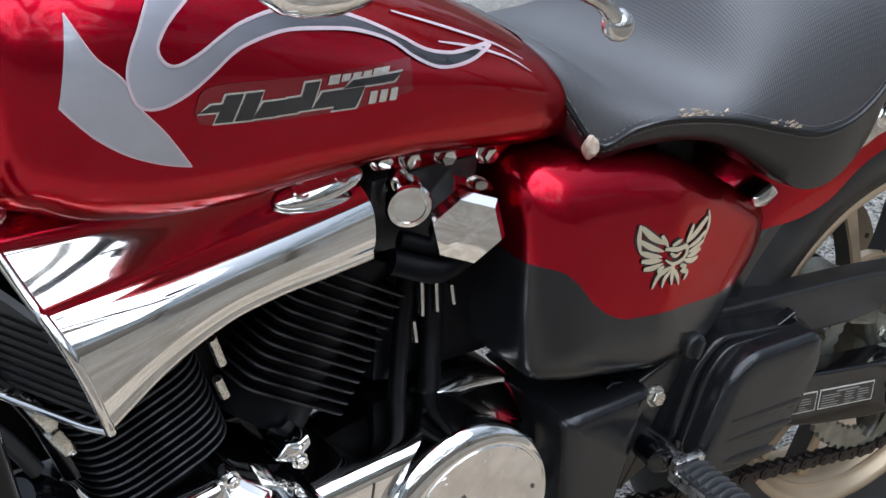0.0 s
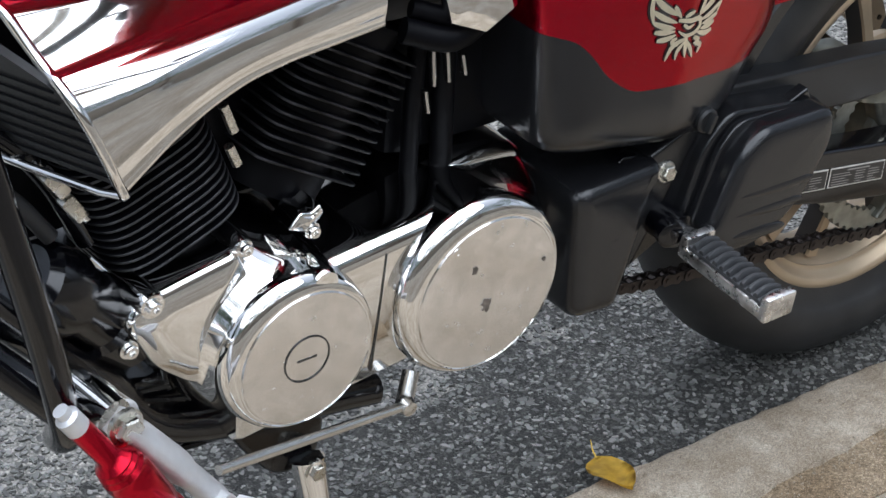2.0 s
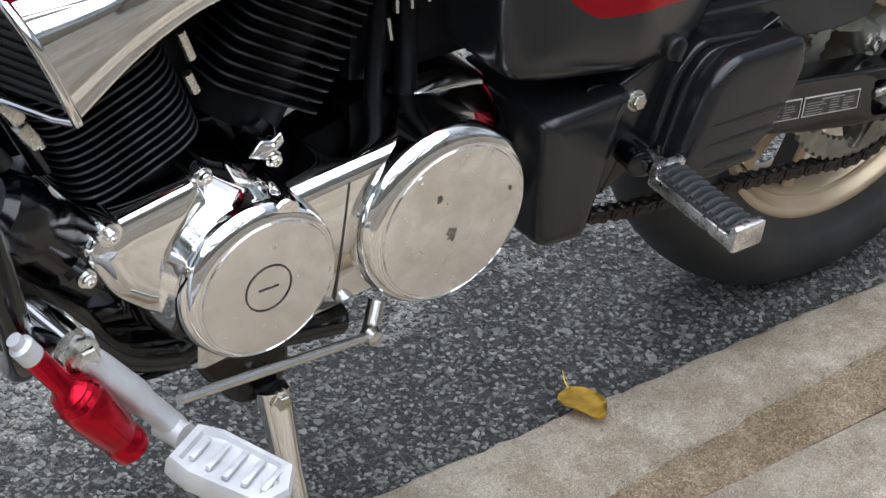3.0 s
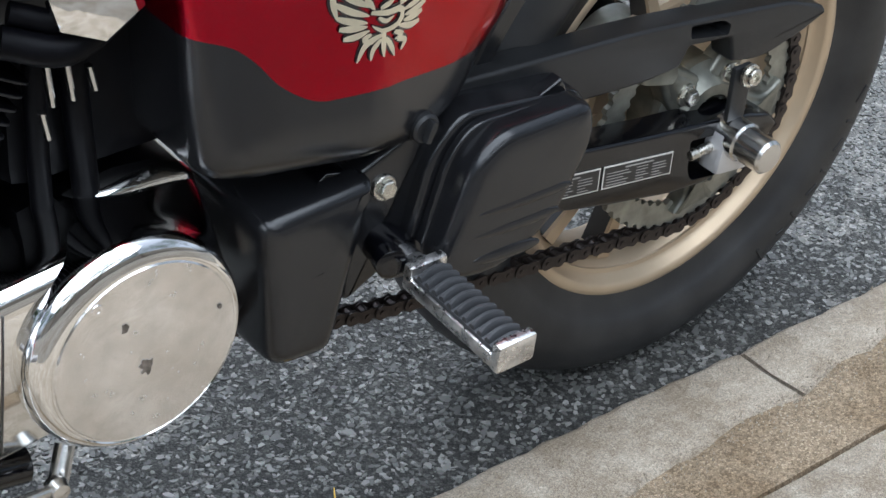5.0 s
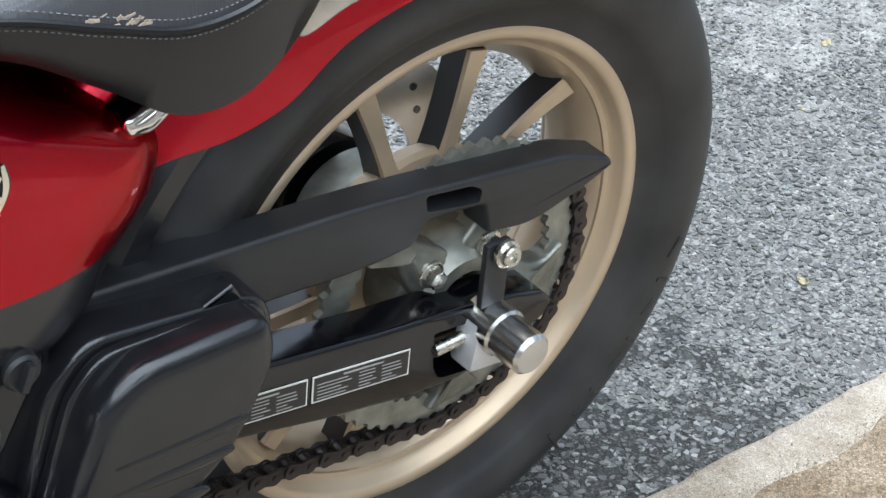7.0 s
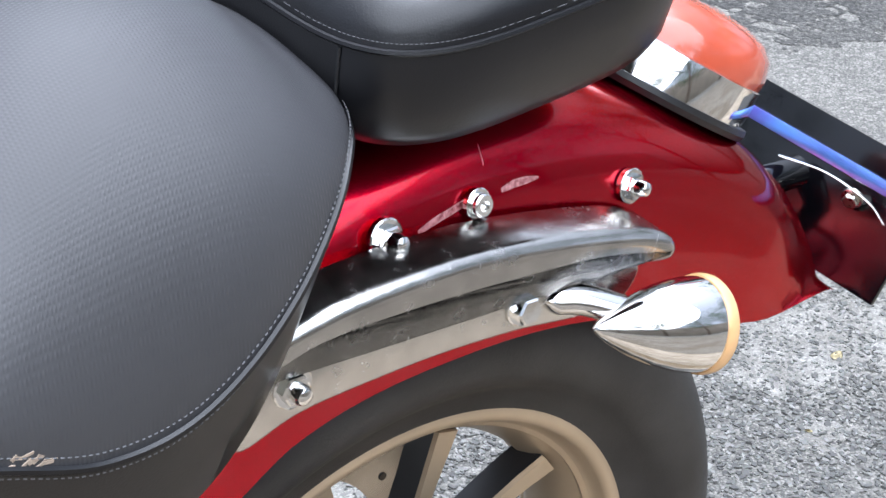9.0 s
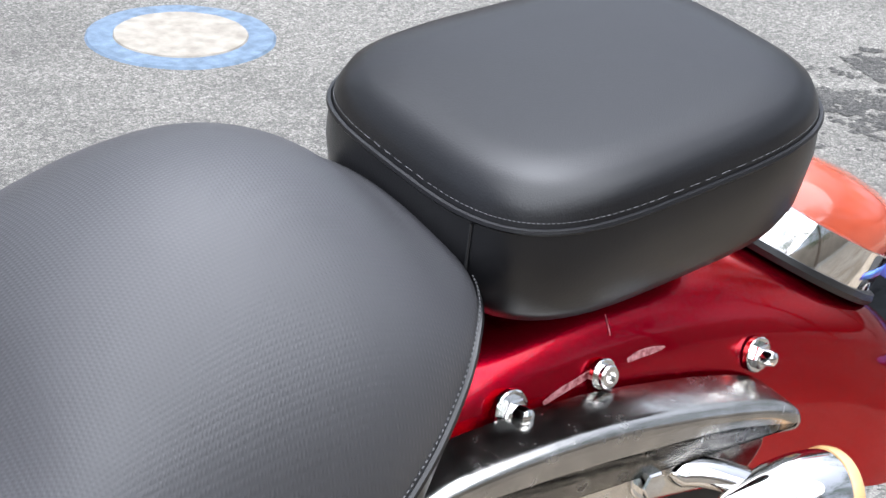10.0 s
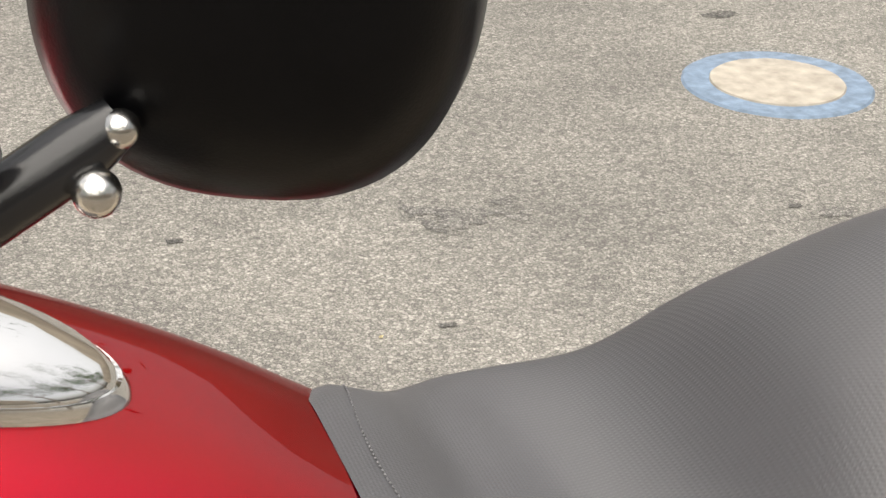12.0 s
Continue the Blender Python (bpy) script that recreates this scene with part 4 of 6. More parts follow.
for x, y, z in ((-0.796, -0.0970, 0.6885), (-0.760, -0.0970, 0.6925)):
    bm = bmesh.new()
    lathe(bm, (x, y, z), (0, -0.66, 0.75), [(0.0078, -0.006), (0.0078, 0.0012), (0.0066, 0.0022), (0.0052, 0.0020), (0.0046, 0.0006), (0.0040, -0.0005)], 24, False)
    lathe(bm, (x, y, z), (0, -0.66, 0.75), [(0.0042, -0.0012), (0.0020, -0.0010), (0.0, -0.0010)], 6, False, 1)
    part("scoop_bolt", bm, [CHROME, BADGE_BLACK], scoop)
bolt("scoop_bolt", (-1.022, -0.052, 0.706), (-0.2, -0.7, 0.7), 0.0075, scoop, CHROME, "socket", 0.004)
front_x = lambda y, z: -0.978 - 0.42 * (z - 0.565) - 0.45 * (y + 0.150)
bm = bmesh.new()
mouth = [(-0.143, 0.571), (-0.146, 0.622), (-0.140, 0.640), (-0.124, 0.655), (-0.060, 0.690), (0.02, 0.690), (0.02, 0.571)]
skin(bm, [[(front_x(y, z) + d, y, z) for y, z in mouth] for d in (0.0, 0.008)])
grille = part("grille", bm, MATT_BLACK, scoop, "black grille of slanted slats")
for i in range(8):
    z = 0.578 + i * 0.0102
    y0 = -0.139 if z < 0.635 else -0.128
    bm = bmesh.new()
    tube(bm, [(front_x(y0, z) - 0.001, y0, z), (front_x(y0 + 0.04, z) - 0.001, y0 + 0.04, z), (front_x(-0.05, z) - 0.001, -0.05, z)], 0.0007, 6)
    part("slat", bm, FIN_BLACK, grille)

# --- engine
engine = new("engine")
engine.parent = bike
tagged(engine, "black V-twin engine with chrome side covers")
bm = bmesh.new()
plate(bm, [(-0.965, 0.42), (-0.93, 0.445), (-0.86, 0.460), (-0.76, 0.462), (-0.69, 0.452), (-0.62, 0.420), (-0.56, 0.38), (-0.55, 0.31), (-0.62, 0.270),
           (-0.75, 0.260), (-0.88, 0.265), (-0.95, 0.31)], 0.11, -0.030, 0.015, 0, 5)
part("crankcase", bm, GLOSS_BLACK, engine)


def fins(base, tilt, d0, count, step, half, name, square=0.55, gap=0.82):
    """Cooling fins, each a rounded plate square to the cylinder's axis, paler along the rim."""
    ax = Vector((math.sin(tilt), 0, math.cos(tilt)))
    sx = Vector((math.cos(tilt), 0, -math.sin(tilt)))
    core = bmesh.new()
    tube(core, [Vector(base) + ax * (d0 - 0.03), Vector(base) + ax * (d0 + count * step + 0.01)], half * gap, 20)
    cyl = part(name, core, FIN_BLACK, engine)
    bm = bmesh.new()

    def ring(t, q):
        out = []
        for k in range(48):
            a = 2 * math.pi * k / 48
            c, s = math.cos(a), math.sin(a)
            out.append(sx * (half * q * math.copysign(abs(c) ** square, c)) + Vector((0, half * q * math.copysign(abs(s) ** square, s), 0)) + ax * t)
        return out

    skin(bm, [ring(-0.0016, 0.70), ring(-0.0012, 0.988)], True, False, 0)
    skin(bm, [ring(-0.0012, 0.988), ring(-0.0009, 1.0), ring(0.0004, 1.0), ring(0.0010, 0.990)], True, False, 1)
    skin(bm, [ring(0.0010, 0.990), ring(0.0016, 0.70)], True, False, 0)
    bmesh.ops.remove_doubles(bm, verts=bm.verts, dist=1e-6)
    first = part("fin", bm, [FIN_BLACK, FIN_EDGE], cyl)
    for i in range(count):
        f = first if i == 0 else new("fin", first.data)
        f.parent = cyl
        f.location = Vector(base) + ax * (d0 + i * step)
    return cyl



fins((-0.842, -0.038, 0.33), radians(-22), 0.150, 17, 0.0085, 0.062, "front_cylinder", 0.5)
fins((-0.872, -0.026, 0.33), radians(30), 0.185, 12, 0.0100, 0.060, "rear_cylinder", 0.22, 0.93)
for p, q in (((-0.872, -0.100, 0.585), (-0.862, -0.100, 0.560)), ((-0.866, -0.100, 0.548), (-0.858, -0.100, 0.530))):
    bm = bmesh.new()
    tube(bm, [p, q], 0.0042, 8)
    part("fin_stud", bm, ZINC, engine)
for x, z, l in ((-0.668, 0.560, 0.036), (-0.653, 0.557, 0.030), (-0.636, 0.553, 0.018), (-0.672, 0.528, 0.020)):
    bm = bmesh.new()
    tube(bm, [(x, -0.088, z + l / 2), (x + 0.003, -0.090, z - l / 2)], 0.0042, 8, True, 0.6)
    part("cable_clip", bm, STEEL, engine)


def round_cover(name, c, r, y0, y1, mat, soft, back, face):
    """A chrome case cover: a round flat face with a soft shoulder, flaring to an uneven outline at the back.
    back: rows of (degrees, radius) of that outline. face: how far the flat face is shifted, and its radius."""
    bm = bmesh.new()
    n = 96
    table = [(a - 360, q) for a, q in back] + list(back) + [(a + 360, q) for a, q in back]
    deep = [lerp_table(table, 360 * i / n) for i in range(n)]
    h = abs(y1 - y0)
    hs = h - soft * 1.15
    sections = []
    for v in (0.0, 0.12, 0.25, 0.4, 0.55, 0.7, 0.85, 1.0):
        w = 1 - v ** 1.6
        sections.append((hs * v, [r + soft + (d - r - soft) * w for d in deep]))
    sections = [(y, q, c) for y, q in [(-0.04, deep)] + sections]
    fx, fz, fr = face
    for k in range(1, 11):
        a = math.pi / 2 * k / 10
        u = 1 - math.cos(a)
        sections.append((hs + soft * 1.15 * math.sin(a), [r + soft + (fr - r - soft) * u] * n, (c[0] + fx * u, c[1] + fz * u)))
    mid = (c[0] + fx, c[1] + fz)
    for q, y in ((fr - 0.0008, h - 0.0008), (fr - 0.0022, h - 0.0008), (fr - 0.0034, h + 0.0004), (fr * 0.5, h + 0.0010), (0.001, h + 0.0012)):
        sections.append((y, [q] * n, mid))
    skin(bm, [[(o[0] + q[i] * math.cos(2 * math.pi * i / n), y0 - y, o[1] + q[i] * math.sin(2 * math.pi * i / n)) for i in range(n)] for y, q, o in sections])
    for f in bm.faces:
        if min(v.co.y for v in f.verts) < y1 + 0.0005 and max(math.hypot(v.co.x - mid[0], v.co.z - mid[1]) for v in f.verts) < fr - 0.002:
            f.material_index = 1
    return part(name, bm, mat, engine, "", 32)


front_cover = round_cover("alternator_cover", (-0.822, 0.365), 0.058, -0.062, -0.145, [CHROME, DULL_CHROME], 0.014, [(0, 0.076), (40, 0.078), (70, 0.084), (95, 0.094), (116, 0.114), (130, 0.112), (150, 0.106), (175, 0.104), (200, 0.098), (230, 0.088), (300, 0.074)], (0.0055, -0.0055, 0.0640))
rear_cover = round_cover("sprocket_cover", (-0.636, 0.363), 0.0725, -0.050, -0.145, [CHROME, DULL_CHROME], 0.0135, [(0, 0.094), (20, 0.108), (37, 0.116), (50, 0.098), (65, 0.084), (85, 0.080), (110, 0.082), (140, 0.090), (180, 0.090), (240, 0.088), (300, 0.087)], (0.0055, -0.0055, 0.0755))
bm = bmesh.new()
lathe(bm, (-0.817, -0.1448, 0.360), (0, -1, 0), [(0.0222, -0.001), (0.0222, 0.0006), (0.0205, 0.0006), (0.0205, -0.0004), (0.0198, -0.0004), (0.0195, 0.0012), (0.0, 0.0013)], 48)
part("plug", bm, DULL_CHROME, front_cover)
bm = bmesh.new()
box(bm, (-0.817, -0.1462, 0.360), (0.019, 0.0008, 0.0022), None, 0.0003)
part("slot", bm, BADGE_BLACK, front_cover)
bm = bmesh.new()
ring = [(-0.817 + 0.0213 * math.cos(a), -0.1462, 0.360 + 0.0213 * math.sin(a)) for a in [2 * math.pi * k / 48 for k in range(49)]]
tube(bm, [Vector(p) for p in ring], 0.0009, 6)
part("plug_groove", bm, BADGE_BLACK, front_cover)
bm = bmesh.new()
rows = []
for x in (-0.868, -0.862, -0.80, -0.736, -0.73, -0.72, -0.665, -0.655, -0.650):
    q = 0.11 * (x + 0.72)
    f = 0.004 if x in (-0.868, -0.650) else 0.0
    rows.append([(x, y, z + q) for y, z in ((0.0, 0.300), (-0.122 + f, 0.296), (-0.127 + f, 0.302), (-0.127 + f, 0.420), (-0.1262 + f, 0.4248), (-0.1240 + f, 0.4290), (-0.1205 + f, 0.4322), (-0.1160 + f, 0.4342), (-0.108, 0.4355), (-0.080, 0.4370), (-0.04, 0.4385), (0.0, 0.440))])
skin(bm, rows)
part("middle_cover", bm, CHROME, engine, "", 50)
bm = bmesh.new()
rows = []
nose = rounded([(-0.966, 0.428, 0.014), (-0.948, 0.447, 0.014), (-0.866, 0.462, 0.006), (-0.835, 0.40, 0.01), (-0.850, 0.335, 0.01), (-0.905, 0.348, 0.014), (-0.940, 0.378, 0.014)], 0.01, 6)
mx, mz = -0.895, 0.402
for y, q in ((-0.02, 1.02), (-0.09, 1.02), (-0.104, 1.015), (-0.111, 0.995), (-0.116, 0.96), (-0.118, 0.92), (-0.119, 0.5), (-0.1192, 0.02)):
    rows.append([(mx + (x - mx) * q, y, mz + (z - mz) * q) for x, z in nose])
skin(bm, rows)
part("nose_cover", bm, CHROME, engine, "", 50)
# step behind the rear cover: dark-mirroring top with a rounded front shoulder
bm = bmesh.new()
rows = []
for x, z, d in ((-0.668, 0.425, 0.004), (-0.664, 0.434, 0.001), (-0.655, 0.440, 0.0), (-0.630, 0.4455, 0.0), (-0.600, 0.4480, 0.0), (-0.570, 0.4465, 0.0), (-0.552, 0.4430, 0.0), (-0.543, 0.437, 0.002), (-0.538, 0.425, 0.006)):
    rows.append([(x, y + d, zz) for y, zz in ((0.02, 0.34), (-0.072, 0.34), (-0.0735, z - 0.013), (-0.0730, z - 0.008), (-0.0705, z - 0.0035), (-0.066, z - 0.001), (-0.058, z), (-0.02, z + 0.001), (0.02, z + 0.001))])
skin(bm, rows)
part("case_step", bm, CHROME, engine, "curved chrome step over the cover", 60)
for x, y, z, r in ((-0.669, -0.140, 0.411, 0.0055), (-0.943, -0.119, 0.440, 0.0065), (-0.860, -0.116, 0.463, 0.006), (-0.791, -0.108, 0.453, 0.006)):
    bolt("cover_bolt", (x, y, z), (0, -1, 0), r * 0.9, engine, CHROME, "socket", 0.006)

for x, y, z, r in ((-0.669, -0.141, 0.411, 0.010), (-0.943, -0.120, 0.440, 0.012), (-0.860, -0.116, 0.463, 0.009), (-0.800, -0.144, 0.424, 0.0135)):
    bm = bmesh.new()
    lathe(bm, (x, y + 0.022, z), (0, -1, 0), [(r * 1.25, -0.05), (r * 1.1, 0.0), (r * 1.05, 0.012), (r, 0.018), (r * 0.85, 0.0215), (r * 0.4, 0.022), (0, 0.022)], 24)
    part("bolt_boss", bm, CHROME, engine)
bm = bmesh.new()
plate(bm, rounded([(-0.816, 0.462, 0.003), (-0.805, 0.475, 0.003), (-0.794, 0.472, 0.003), (-0.786, 0.478, 0.003), (-0.782, 0.468, 0.003), (-0.790, 0.460, 0.003), (-0.800, 0.455, 0.003)], 0.003, 3), -0.085, -0.112, 0.003, 0.002, 1, 0, 0, False)
part("clamp_bracket", bm, CHROME, engine)
for cx, cz, rr, seed in ((-0.632, 0.347, 0.0062, 1.0), (-0.648, 0.387, 0.0034, 5.0), (-0.571, 0.373, 0.0020, 8.0)):
    bm = bmesh.new()
    loop = [(cx + rr * (1 + 0.9 * noise.noise((math.cos(a) * 2, math.sin(a) * 2, seed))) * math.cos(a) * 0.8, cz + rr * (1 + 0.9 * noise.noise((math.sin(a) * 3, math.cos(a) * 2, seed))) * math.sin(a)) for a in [2 * math.pi * k / 22 for k in range(22)]]
    skin(bm, [[(x, -0.1458, z) for x, z in loop], [(x, -0.1466, z) for x, z in loop]])
    part("scuff_mark", bm, SCUFFED_CHROME, rear_cover)

bm = bmesh.new()
tube(bm, [(-0.729, -0.1272, 0.420), (-0.732, -0.1272, 0.37), (-0.737, -0.1272, 0.305)], 0.0010, 6)
part("cover_seam", bm, BADGE_BLACK, engine)
for x, y, z, r in ((-0.962, -0.116, 0.405, 0.007), (-0.690, -0.128, 0.330, 0.006)):
    bolt("cover_bolt", (x, y, z), (0, -1, 0), r * 0.85, engine, CHROME, "socket", 0.006)
bm = bmesh.new()
lathe(bm, (-1.02, -0.075, 0.465), (0.75, 0, -0.66), [(0.0, -0.01), (0.026, -0.008), (0.034, 0.0), (0.036, 0.03), (0.030, 0.045), (0.030, 0.075), (0.035, 0.08), (0.035, 0.11), (0.028, 0.118), (0.0, 0.12)], 28)
part("front_housing", bm, GLOSS_BLACK, engine, "gloss black ribbed housing")
bm = bmesh.new()
plate(bm, rounded([(-0.965, 0.345, 0.02), (-0.88, 0.335, 0.02), (-0.72, 0.285, 0.02), (-0.70, 0.255, 0.01), (-0.86, 0.250, 0.03), (-0.95, 0.285, 0.03)]), 0.09, -0.085, 0.012, 0, 1, 0, 0, False)
part("sump", bm, GLOSS_BLACK, engine)
for i in range(4):
    bm = bmesh.new()
    tube(bm, spline([(-0.96, -0.086, 0.335 - i * 0.016), (-0.90, -0.092, 0.318 - i * 0.017), (-0.82, -0.088, 0.292 - i * 0.010)], 5), 0.003, 6)
    part("sump_rib", bm, GLOSS_BLACK, engine)

# hoses, clamp and bracket in front of the front cylinder
for pts, r, mat in (([(-1.055, -0.04, 0.600), (-1.020, -0.055, 0.570), (-1.000, -0.062, 0.543), (-0.985, -0.066, 0.515), (-0.968, -0.066, 0.480)], 0.010, GLOSS_BLACK),
                    ([(-1.060, -0.06, 0.560), (-1.030, -0.072, 0.535), (-1.005, -0.078, 0.500)], 0.007, MATT_BLACK),
                    ([(-1.010, -0.070, 0.560), (-0.992, -0.076, 0.535), (-0.976, -0.080, 0.508)], 0.0045, STEEL)):
    bm = bmesh.new()
    tube(bm, spline(pts, 6), r, 12)
    part("front_hose", bm, mat, engine)
for x, z, t in ((-1.000, 0.545, -35), (-0.986, 0.520, -35)):
    bm = bmesh.new()
    box(bm, (x, -0.076, z), (0.012, 0.016, 0.026), Matrix.Rotation(radians(t), 4, "Y"), 0.003)
    part("hose_clamp", bm, ZINC, engine)

# --- black boxes behind the engine
bm = bmesh.new()
plate(bm, rounded([(-0.520, 0.412, 0.018), (-0.415, 0.416, 0.015), (-0.452, 0.264, 0.018), (-0.512, 0.270, 0.02)]), 0.0, -0.130, 0.016, 0.001, 1, 0, 0, False)
part("battery_box", bm, SATIN_BLACK, bike, "satin black plastic box under the side cover", 50)
toolbox = new("toolbox")
toolbox.parent = bike
tagged(toolbox, "satin black toolbox with a rounded lid")
bm = bmesh.new()
plate(bm, rounded([(-0.386, 0.320, 0.02), (-0.362, 0.412, 0.03), (-0.335, 0.440, 0.015), (-0.207, 0.422, 0.02), (-0.197, 0.388, 0.03), (-0.235, 0.310, 0.05), (-0.300, 0.278, 0.03), (-0.360, 0.292, 0.02)]), -0.04, -0.122, 0.005, 0, 1, 0, 0, False)
part("body", bm, SATIN_BLACK, toolbox, "", 40)
bm = bmesh.new()
plate(bm, rounded([(-0.378, 0.325, 0.02), (-0.352, 0.412, 0.03), (-0.330, 0.434, 0.015), (-0.216, 0.427, 0.02), (-0.206, 0.392, 0.03), (-0.240, 0.318, 0.05), (-0.300, 0.286, 0.03), (-0.358, 0.298, 0.02)]), -0.124, -0.131, 0.003, 0, 1, 0, 0, False)
part("lid_edge", bm, SATIN_BLACK, toolbox, "", 40)
bm = bmesh.new()
plate(bm, rounded([(-0.372, 0.330, 0.015), (-0.340, 0.414, 0.02), (-0.316, 0.431, 0.012), (-0.222, 0.430, 0.015), (-0.216, 0.395, 0.03), (-0.248, 0.328, 0.05), (-0.305, 0.297, 0.03), (-0.356, 0.305, 0.015)]), -0.130, -0.154, 0.012, 0.002, 1, 0, 0, False)
part("lid", bm, SATIN_BLACK, toolbox, "", 40)
bm = bmesh.new()
plate(bm, rounded([(-0.262, 0.424, 0.003), (-0.230, 0.437, 0.0015), (-0.217, 0.414, 0.003), (-0.224, 0.405, 0.003)], 0.003, 4), -0.108, -0.120, 0.003, 0, 1, 0, 0, False)
part("corner_tab", bm, SATIN_BLACK, toolbox, "", 40)
for xa, za, xb, zb in ((-0.338, 0.366, -0.240, 0.361), (-0.342, 0.346, -0.250, 0.340), (-0.340, 0.322, -0.268, 0.315)):
    bm = bmesh.new()
    loop = [(xa + (xb - xa) * (0.5 - 0.5 * math.cos(t)), za + (zb - za) * (0.5 - 0.5 * math.cos(t)) + 0.0075 * math.sin(t)) for t in [2 * math.pi * k / 36 for k in range(36)]]
    plate(bm, loop, -0.1530, -0.1552, 0.002, 0.0018, 1, 0, 0, False)
    part("lid_ridge", bm, SATIN_BLACK, toolbox, "", 80)
bm = bmesh.new()
plate(bm, rounded([(-0.430, 0.408, 0.01), (-0.350, 0.440, 0.01), (-0.352, 0.330, 0.01), (-0.430, 0.290, 0.01)]), -0.04, -0.110, 0.006, 0, 1, 0, 0, False)
part("mounting_panel", bm, SATIN_BLACK, bike, "", 50)
bolt("panel_bolt", (-0.399, -0.112, 0.391), (0, -1, 0.1), 0.008, bike, ZINC, "hex")

# chrome bracket under the seat
bm = bmesh.new()
plate(bm, rounded([(-0.292, 0.562, 0.006), (-0.268, 0.572, 0.005), (-0.256, 0.560, 0.005), (-0.272, 0.548, 0.006), (-0.290, 0.550, 0.006)], 0.005, 4), -0.075, -0.098, 0.005, 0.002, 1, 0, 0, False)
part("seat_bracket", bm, CHROME, bike, "small chrome seat bracket")

# --- footpeg
peg = new("footpeg")
peg.parent = bike
tagged(peg, "folding footpeg with a ribbed grey rubber pad")
pa, pb = Vector((-0.388, -0.150, 0.335)), Vector((-0.389, -0.264, 0.328))
d = (pb - pa).normalized()
w = d.cross(Vector((0, 0, 1))).normalized()
u = w.cross(d)
pm = Matrix((( *w, 0), (*d, 0), (*u, 0), (0, 0, 0, 1))).transposed()
bm = bmesh.new()
box(bm, (pa + pb) / 2 - u * 0.007, (0.036, (pb - pa).length, 0.014), pm, 0.005)
box(bm, pb - d * 0.004 - u * 0.001, (0.036, 0.010, 0.026), pm, 0.003)
box(bm, pa + d * 0.004 - u * 0.001, (0.036, 0.010, 0.024), pm, 0.003)
part("bar", bm, WORN_CHROME, peg, "worn chrome bar")
for i in range(11):
    bm = bmesh.new()
    mid = pa + d * (0.0135 + i * 0.0090)
    rows = []
    for k in range(9):
        q = k / 4 - 1
        o = mid + w * (q * 0.0150) + d * (0.0022 * q * q)
        top = 0.0105 - 0.0030 * q * q
        rows.append([o - d * 0.0030, o - d * 0.0028 + u * (top - 0.002), o - d * 0.0014 + u * top, o + d * 0.0014 + u * top, o + d * 0.0028 + u * (top - 0.002), o + d * 0.0030])
    skin(bm, rows)
    part("rib", bm, RUBBER, peg)
bm = bmesh.new()
box(bm, (pa + pb) / 2 + u * 0.0015, (0.031, (pb - pa).length - 0.016, 0.004), pm, 0.001)
part("rubber_pad", bm, RUBBER, peg)
bm = bmesh.new()
tube(bm, [pa - d * 0.018 - u * 0.004, pa + d * 0.004 - u * 0.003], [0.010, 0.015], 14, True, 0.8)
part("knuckle", bm, WORN_CHROME, peg)
bm = bmesh.new()
tube(bm, [(-0.400, -0.07, 0.340), (-0.396, -0.138, 0.339)], 0.017, 16)
lathe(bm, (-0.409, -0.132, 0.343), (-0.3, -1, 0), [(0.013, 0.0), (0.013, 0.012), (0.010, 0.014), (0.005, 0.014), (0, 0.014)], 20)
part("hinge", bm, GLOSS_BLACK, peg)

# --- swing arm, chain guard
arm = new("swing_arm")
arm.parent = bike
tagged(arm, "gloss black swing arm with a printed tyre label")
bm = bmesh.new()
plate(bm, [(-0.45, 0.42), (-0.19, 0.345), (-0.02, 0.318), (0.056, 0.300), (0.060, 0.275), (-0.02, 0.252), (-0.11, 0.266), (-0.20, 0.288), (-0.45, 0.36)], -0.075, -0.107, 0.004, 0, 2)
recess = bmesh.new()
plate(recess, rounded([(-0.048, 0.307, 0.004), (0.030, 0.296, 0.004), (0.030, 0.250, 0.004), (-0.040, 0.262, 0.006), (-0.046, 0.275, 0.006)], 0.004, 4), -0.088, -0.13, 0.0005, 0, 1, 0, 0, False)
part("beam", carve(bm, recess), GLOSS_BLACK, arm, "", 40)
bm = bmesh.new()
lathe(bm, (0, -0.10, 0.30), (0, -1, 0), [(0.019, 0.0), (0.019, 0.028), (0.017, 0.030), (0.0165, 0.056), (0.014, 0.059), (0.0, 0.0595)], 28)
part("axle_nut", bm, STEEL, arm)
bm = bmesh.new()
box(bm, (0.000, -0.110, 0.286), (0.042, 0.024, 0.040), Matrix.Rotation(radians(8), 4, "Y"), 0.004)
part("adjuster_block", bm, ALUMINIUM, arm)
bm = bmesh.new()
tube(bm, [(-0.046, -0.106, 0.290), (-0.012, -0.106, 0.291)], 0.0052, 12)
part("adjuster_screw", bm, ZINC, arm)

guard = new("chain_guard")
guard.parent = bike
tagged(guard, "matt black plastic chain guard with a slot")
bm = bmesh.new()
plate(bm, rounded([(-0.40, 0.452, 0.01), (-0.235, 0.438, 0.03), (-0.108, 0.428, 0.03), (-0.042, 0.419, 0.03), (0.080, 0.401, 0.012), (0.126, 0.383, 0.006), (0.131, 0.375, 0.004), (0.103, 0.364, 0.006), (0.051, 0.351, 0.02),
                    (0.010, 0.360, 0.003), (0.003, 0.387, 0.003), (-0.049, 0.394, 0.003), (-0.058, 0.376, 0.006), (-0.105, 0.374, 0.02), (-0.185, 0.381, 0.03), (-0.40, 0.40, 0.01)]), -0.064, -0.090, 0.004, 0, 1, 0, 0, False)
slot = bmesh.new()
